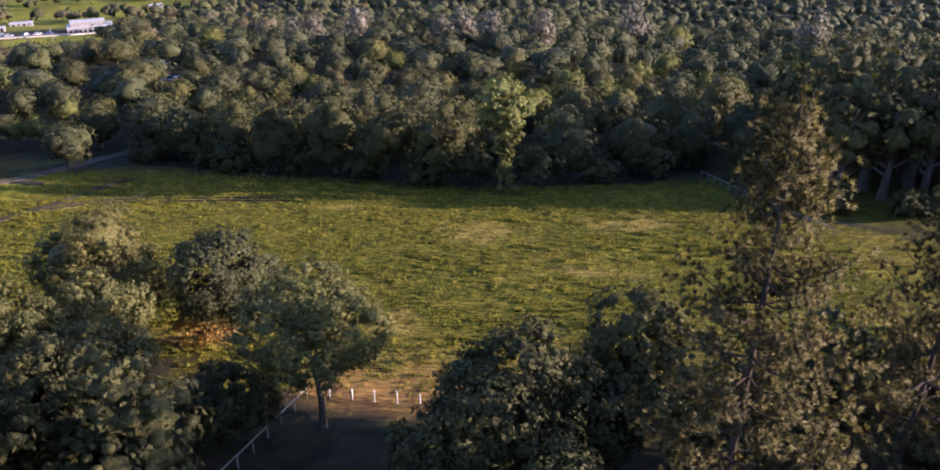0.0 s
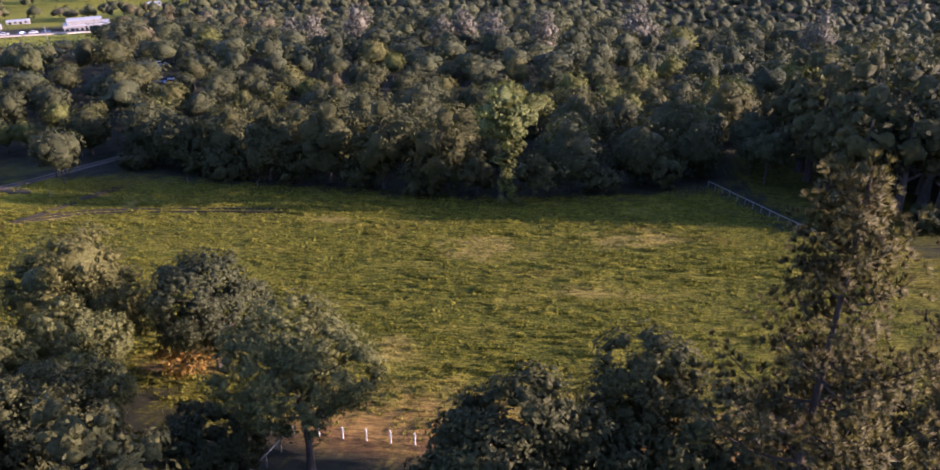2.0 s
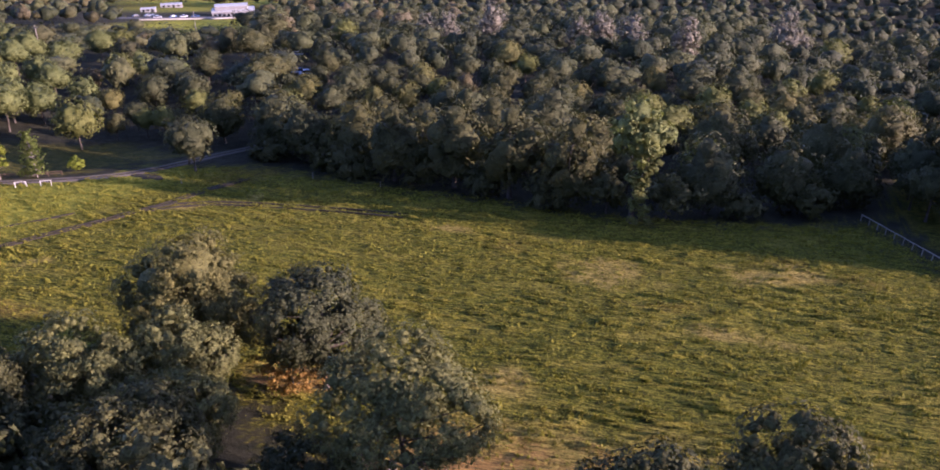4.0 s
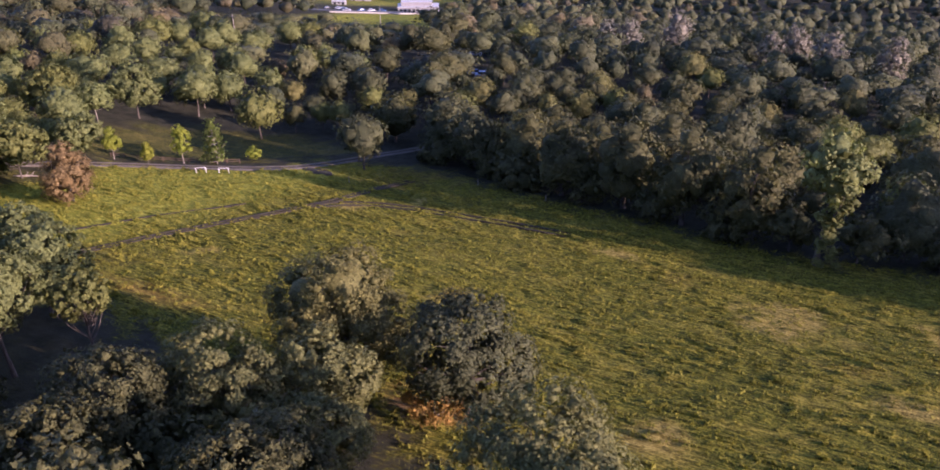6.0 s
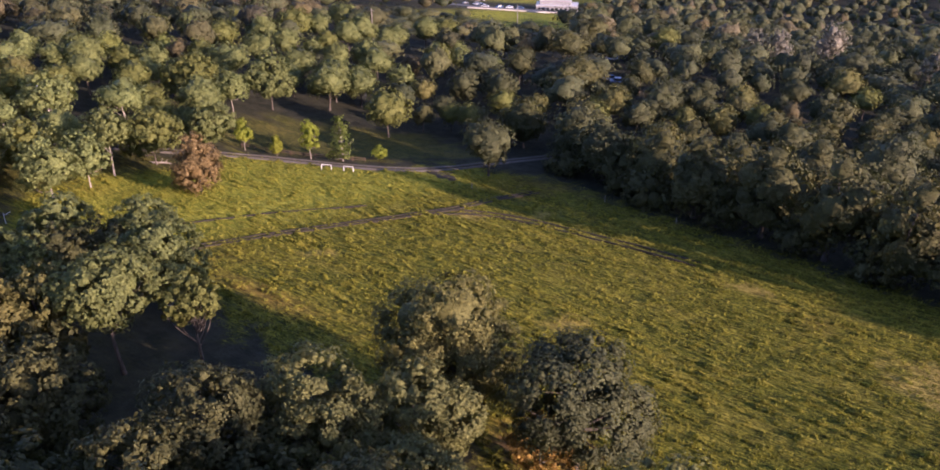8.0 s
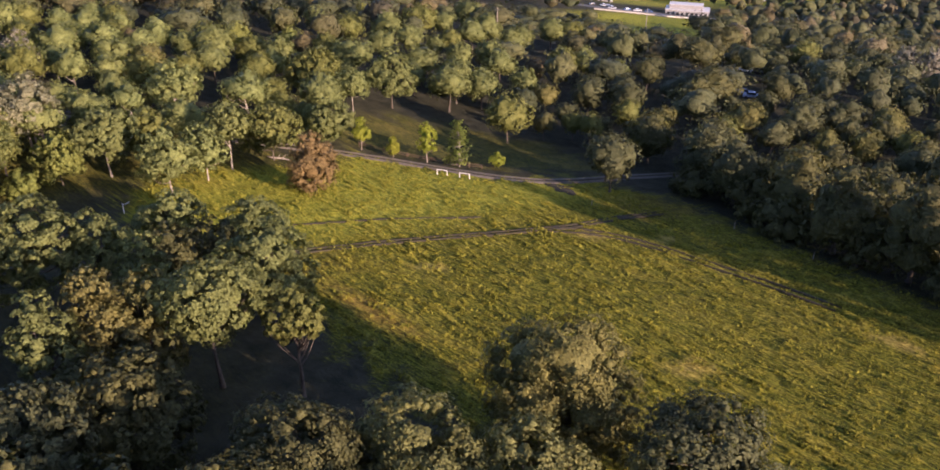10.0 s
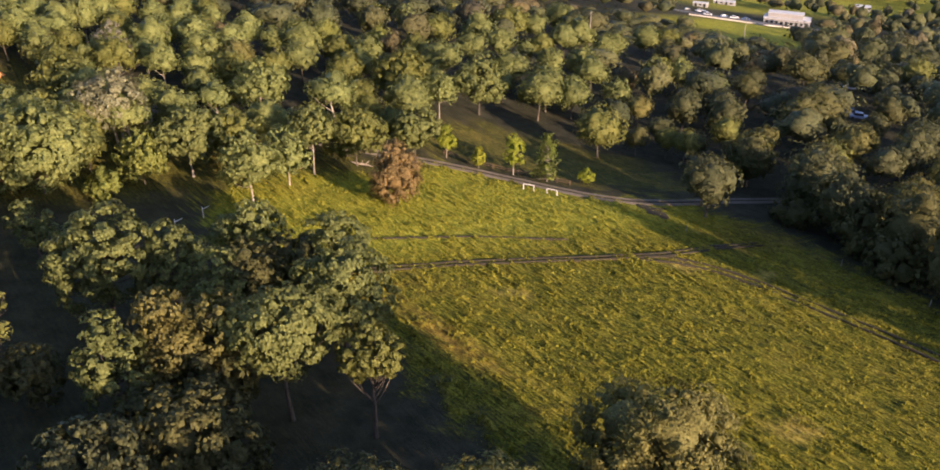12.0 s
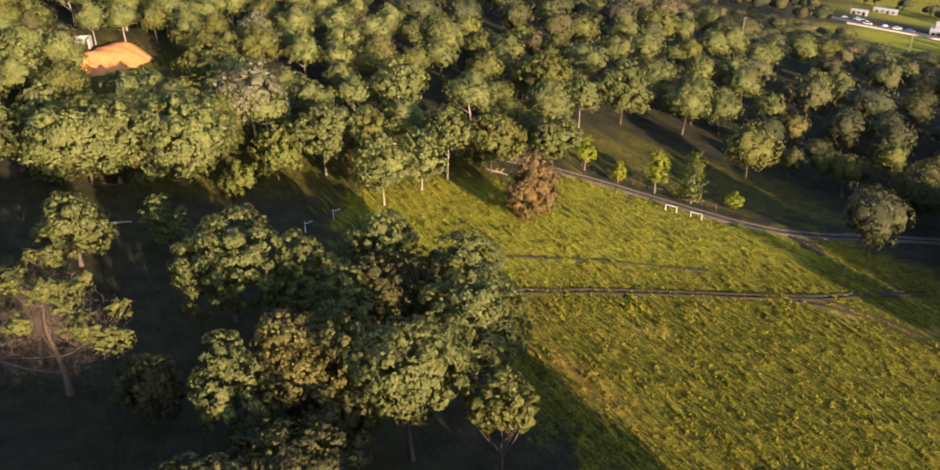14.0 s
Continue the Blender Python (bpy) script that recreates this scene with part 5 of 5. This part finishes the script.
def fence(name, spots, h, w, material, rails, label, rail_w=0.06, rail_h=0.12, seed=0, group=""):
    """Posts in the ground with rails at the given heights."""
    rng = np.random.default_rng(seed)
    x0, y0 = spots[0]
    z0 = gz(x0, y0)
    t = thing(name, x0, y0, z0, label, "fence", group)
    me = post_mesh("post", h, w, material)
    feet = [Vector((x - x0, y - y0, gz(x, y) - z0)) for x, y in spots]
    for p in feet:
        ob = child("post", me, t)
        ob.matrix_basis = Matrix.LocRotScale(p, Euler((rng.normal() * 0.02, rng.normal() * 0.02, rng.normal() * 0.1)), (1, 1, rng.uniform(0.95, 1.05)))
    for level in rails:
        for a, b in zip(feet, feet[1:]):
            rail_between(a + Vector((0, 0, level * h + rng.normal() * 0.015)), b + Vector((0, 0, level * h + rng.normal() * 0.015)), rail_w, rail_h, material, t)
    return t


def along(a, b, n):
    return [(a[0] + (b[0] - a[0]) * i / (n - 1), a[1] + (b[1] - a[1]) * i / (n - 1)) for i in range(n)]


fence("rail_fence", along((-22.6, 45.5), (-20.1, 62.4), 8), 1.35, 0.13, WEATHERED, (0.96,), "weathered grey wooden fence with one top rail", 0.10, 0.11, 1)
fence("post_fence", along((-18.0, 62.9), (6.0, 61.6), 12), 1.4, 0.14, WHITE_PAINT, (), "row of pale fence posts along the meadow", seed=2)
fence("rail_fence", along((26.5, 156.5), (41.5, 120.0), 17), 1.3, 0.14, WEATHERED, (0.95,), "pale weathered fence with one top rail at the meadow's corner", 0.08, 0.14, 3)
fence("rail_fence", along((-139.5, 124.0), (-118.0, 136.6), 11), 1.0, 0.12, BROWN_WOOD, (0.85, 0.45), "low brown rail fence behind young trees", 0.06, 0.1, 4)
for spots in (((-119.4, 126.4), (-117.9, 127.5)), ((-115.7, 128.6), (-114.2, 129.6))):
    fence("hitching_rail", spots, 1.1, 0.10, WHITE_PAINT, (0.95,), "white painted hitching rail beside the gravel road", 0.06, 0.08, 5, "hitching rails")
for x, y in ((-92.7, 138.3), (-72.5, 151.6), (-57.5, 149.5)):
    ob = thing("marker_post", x, y, gz(x, y), "single pale weathered marker post in shaded grass", "post", "marker posts")
    child("post", post_mesh("post", 1.3, 0.10, WEATHERED, 0.03), ob)


def standpipe(x, y, turn):
    t = thing("standpipe", x, y, gz(x, y), "thin white pole with one slanting arm in the shade", "pole", "standpipes", turn=turn)
    child("pole", mesh_of("pole", [tube([(0, 0, -0.3), (0, 0, 0.8), (0, 0, 1.7)], [0.05, 0.05, 0.04], 6)], WHITE_PAINT, True), t)
    child("arm", mesh_of("arm", [tube([(0, 0, 1.35), (0.6, 0, 1.6), (1.1, 0, 1.9)], [0.05, 0.05, 0.04], 6)], WHITE_PAINT, True), t)


standpipe(-124.1, 70.6, 0.7)
standpipe(-120.6, 65.4, 0.8)


def fallen_log(x, y, l, turn, seed):
    rng = np.random.default_rng(seed)
    t = thing("fallen_log", x, y, gz(x, y) + 0.15, "pale weathered log lying in the grass", "log", "fallen logs", turn=turn)
    s = np.linspace(-0.5, 0.5, 7)
    child("stem", mesh_of("stem", [tube(np.stack([s * l, 0.1 * np.sin(s * 6), 0.08 * np.cos(s * 5)], 1), 0.22 * (1.1 - s) * 0.8, 7)], BARK_PALE, True), t)
    for k in range(2):
        a = rng.uniform(-1, 1)
        child("branch", mesh_of("branch", [tube([(0.2 * l * a, 0, 0.1), (0.25 * l * a, 0.5, 0.4), (0.3 * l * a, 0.9, 0.5)], [0.08, 0.06, 0.02], 5)], BARK_PALE, True), t)


fallen_log(-138.3, 105.0, 4.5, 0.5, 1)
fallen_log(-150.5, 93.0, 5.0, 0.9, 2)
fallen_log(-126.0, 42.5, 6.0, 1.4, 3)


# An unidentified dark object, given the shape of a stump.
def stump(x, y):
    t = thing("tree_stump", x, y, gz(x, y), "dark upright lump on a sunlit strip of grass", "stump")
    child("stem", mesh_of("stem", [tube([(0, 0, -0.2), (0, 0, 0.2), (0.05, 0, 0.7), (0.08, 0.03, 1.2)], [0.5, 0.38, 0.33, 0.2], 9)], BARK, True), t)


stump(-138.4, 46.5)
strip("earth_bank", [(-139.5, 43.0), (-138.2, 45.3), (-137.8, 48.0)], 0.7, 0.35, EARTH, "low dark bank of earth across sunlit grass", "bank", 0.1, 12)
strip("bare_patch", [(-147.0, 48.0), (-144.5, 49.5), (-142.5, 51.5)], 1.6, 0.2, CLAY, "patch of bare reddish clay under the oaks", "earth", 0.3, 13)


# ---- vehicles ----
def car(x, y, turn, paint, label, l=4.6, w=1.85, h=1.5, group="parked vehicles", roof=True):
    t = thing("car", x, y, gz(x, y), label, "car", group, turn=turn)
    bm = bmesh.new()
    box(bm, 0, 0, 0.32, l, w, h * 0.42, 0.12)
    part("body", bm, paint, t)
    bm = bmesh.new()
    box(bm, -0.15, 0, 0.3 + h * 0.42, l * 0.56, w * 0.9, h * 0.40, 0.05)
    for v in bm.verts:
        if v.co.z > 0.3 + h * 0.62:
            v.co.x, v.co.y = -0.15 + (v.co.x + 0.15) * 0.78, v.co.y * 0.84
    part("glazing", bm, GLASS, t, "dark car glass")
    bm = bmesh.new()
    box(bm, -0.15, 0, 0.3 + h * 0.80, l * 0.42, w * 0.75, 0.06, 0.02)
    part("roof", bm, paint, t)
    for sx in (-0.31, 0.31):
        for sy in (-0.46, 0.46):
            bm = bmesh.new()
            bmesh.ops.create_cone(bm, cap_ends=True, segments=14, radius1=0.34, radius2=0.34, depth=0.22, matrix=Matrix.Translation((sx * l, sy * w, 0.34)) @ Matrix.Rotation(radians(90), 4, "X"))
            part("wheel", bm, TYRE, t)
    return t


car(-127.0, 251.5, 0.4, CAR_BLUE, "blue and silver car parked among the oaks", 5.0)
car(-123.0, 249.0, 0.5, CAR_PALE, "pale blue car parked among the oaks", 4.8, 1.9, 1.7)
car(-148.5, 291.5, 0.3, CAR_WHITE, "white car parked in a gap of the woods")
car(-143.5, 293.5, 0.3, CAR_DARK, "dark car parked in a gap of the woods")
car(-188.0, 111.8, 1.2, CAR_WHITE, "small white car half hidden by trees", 4.2)
for i, (x, y) in enumerate(((-312, 436), (-318, 441), (-306, 442), (-322, 446), (-303, 448), (-329, 439), (-298, 452), (-327, 448), (-268, 492), (-272, 499))):
    car(x, y, 0.5 + 0.3 * (i % 3), (CAR_WHITE, CAR_DARK, CAR_BLUE, CAR_WHITE)[i % 4], ("white", "dark", "blue", "white")[i % 4] + " car parked on the asphalt yard")


def truck(x, y, turn):
    t = thing("flatbed_truck", x, y, gz(x, y), "teal work truck with an orange load beside the clay", "truck", turn=turn)
    bm = bmesh.new()
    box(bm, 1.9, 0, 0.5, 1.8, 2.1, 1.6, 0.12)
    part("cab", bm, CAR_TEAL, t)
    bm = bmesh.new()
    box(bm, -1.1, 0, 0.7, 4.0, 2.2, 0.25, 0.04)
    part("bed", bm, CAR_DARK, t)
    bm = bmesh.new()
    box(bm, -1.1, 0, 0.97, 2.6, 1.7, 0.9, 0.2)
    part("load", bm, CLAY, t, "orange load")
    bm = bmesh.new()
    box(bm, 2.4, 0, 1.45, 0.75, 1.9, 0.55, 0.05)
    part("windscreen", bm, GLASS, t)
    for sx in (-2.2, -1.2, 1.9):
        for sy in (-0.95, 0.95):
            bm = bmesh.new()
            bmesh.ops.create_cone(bm, cap_ends=True, segments=14, radius1=0.45, radius2=0.45, depth=0.3, matrix=Matrix.Translation((sx, sy, 0.45)) @ Matrix.Rotation(radians(90), 4, "X"))
            part("wheel", bm, TYRE, t)
    return t


truck(-180.3, 46.0, 1.2).scale = (0.8, 0.8, 0.8)


# ---- the clay heap ----
def clay_heap():
    rng = np.random.default_rng(41)
    xs, ys = np.arange(-200, -173, 0.6), np.arange(41, 66, 0.6)
    X, Y = np.meshgrid(xs, ys)
    d = edge_distance(X, Y, MOUND)
    Z = ground(X, Y) - 0.5 + 2.6 * step((d + 1.5) / 6) + 0.25 * lumps(X, Y, 2.2, 42) + 0.08 * rng.normal(size=X.shape)
    i = np.arange(X.size).reshape(X.shape)
    f = np.stack([i[:-1, :-1], i[:-1, 1:], i[1:, 1:], i[1:, :-1]], -1).reshape(-1, 4)
    keep = (d.ravel()[f] > -3).all(1)
    t = thing("clay_heap", -187, 53, 0, "spread heap of bare orange clay in a clearing", "earth")
    me = mesh_of("mound", [(np.stack([X + 187, Y - 53, Z], -1).reshape(-1, 3), f[keep])], CLAY, True)
    child("mound", me, t)


clay_heap()


def storage_bay(x, y, turn):
    t = thing("storage_bay", x, y, gz(x, y), "open bay of pale concrete walls above the clay", "wall", turn=turn)
    for px, py, sx, sy in ((-2.2, 0, 0.3, 2.6), (0, 0, 0.3, 2.6), (2.2, 0, 0.3, 2.6), (0, 1.3, 4.7, 0.3)):
        bm = bmesh.new()
        box(bm, px, py, -0.6, sx, sy, 1.9, 0.04)
        part("wall", bm, CONCRETE, t)


storage_bay(-194.5, 50.0, 1.25)


# ---- the buildings in the valley ----
def house_block(name, x, y, turn, l, w, h, label, windows=6, upper=None, z=None, roof_over=0.4, storey=1):
    t = thing(name, x, y, gz(x, y) if z is None else z, label, "building", turn=turn)
    bm = bmesh.new()
    box(bm, 0, 0, -3.0, l, w, h + 3.0, 0.03)
    part("wall", bm, STUCCO, t)
    bm = bmesh.new()
    box(bm, 0, 0, h + 0.004, l + roof_over, w + roof_over, 0.35, 0.06)
    part("roof", bm, ROOF, t)
    if upper:
        ul, uw, uh, ux = upper
        bm = bmesh.new()
        box(bm, ux, 0.8, h + 0.36, ul, uw, uh, 0.03)
        part("upper_wall", bm, STUCCO, t)
        bm = bmesh.new()
        box(bm, ux, 0.8, h + uh + 0.365, ul + 0.5, uw + 0.5, 0.3, 0.06)
        part("upper_roof", bm, ROOF, t)
    for i in range(windows):
        px = -l / 2 + (i + 0.7) * l / (windows + 0.4)
        bm = bmesh.new()
        tall = i % 2 == 0
        box(bm, px, -w / 2 - 0.02, 0.3 if tall else 1.3, 1.5, 0.14, 2.6 if tall else 1.5, 0.02)
        win = part("door" if tall else "window", bm, GLASS, t, "dark glazed opening")
    return t


AWAY = math.atan2(530 - 30, -303 + 15)
house_block("long_building", -290.0, 480.0, AWAY - radians(90), 25, 10, 3.9, "long white flat-roofed building with dark openings", 9, (19, 6, 2.2, -1.0))
house_block("long_shed", -371.0, 533.0, AWAY - radians(90), 14, 5, 2.4, "low white shed beyond the yard", 4)
house_block("long_shed", -352.0, 482.0, AWAY - radians(90), 9, 4, 2.4, "low pale shed beside the yard", 3)
house_block("small_house", -330.0, 640.0, AWAY - radians(90), 10, 7, 3.2, "small white house beyond the long building", 2)
house_block("small_house", 168.0, 477.0, 0.3, 9, 6, 3.4, "small white house among the trees", 2)
house_block("small_house", -213.5, 109.2, 1.0, 5.5, 4.0, 2.4, "small pale shed half hidden by oaks", 1)
strip("yard", [(-338, 424), (-312, 438), (-293, 455), (-280, 472), (-270, 496)], 15, 0.25, ASPHALT, "grey asphalt yard before the long building", "yard", 0.04, 8)


def long_wall(name, a, b, h, w, material, label):
    """A low wall that follows the ground in short lengths."""
    n = int(math.dist(a, b) / 6) + 2
    p = along(a, b, n)
    z0 = gz(*a)
    t = thing(name, a[0], a[1], z0, label, "wall")
    for (x0, y0), (x1, y1) in zip(p, p[1:]):
        rail_between((x0 - a[0], y0 - a[1], gz(x0, y0) - z0 + h / 2 - 0.3), (x1 - a[0], y1 - a[1], gz(x1, y1) - z0 + h / 2 - 0.3), w, h + 0.6, material, t, "panel")


long_wall("low_wall", (-281, 444), (-310, 417), 0.8, 0.5, CONCRETE, "long low white wall between yard and lawn")
long_wall("low_wall", (-266, 481), (-280.6, 444.6), 0.8, 0.5, CONCRETE, "long low white wall between yard and lawn")
long_wall("low_wall", (-223, 386), (-265.5, 480), 0.5, 0.6, CONCRETE, "pale low wall along the side of the lawn")


def utility_pole(x, y, h):
    t = thing("utility_pole", x, y, gz(x, y), "wooden utility pole with one crossarm", "pole", "utility poles")
    child("mast", mesh_of("mast", [tube([(0, 0, -0.5), (0, 0, h / 2), (0, 0, h)], [0.2, 0.17, 0.13], 7)], WEATHERED, True), t)
    bm = bmesh.new()
    box(bm, 0, 0, h - 0.9, 2.4, 0.12, 0.14, 0.02)
    part("crossarm", bm, WEATHERED, t)


utility_pole(-228.0, 348.0, 11.0)
utility_pole(-214.0, 240.0, 12.0)
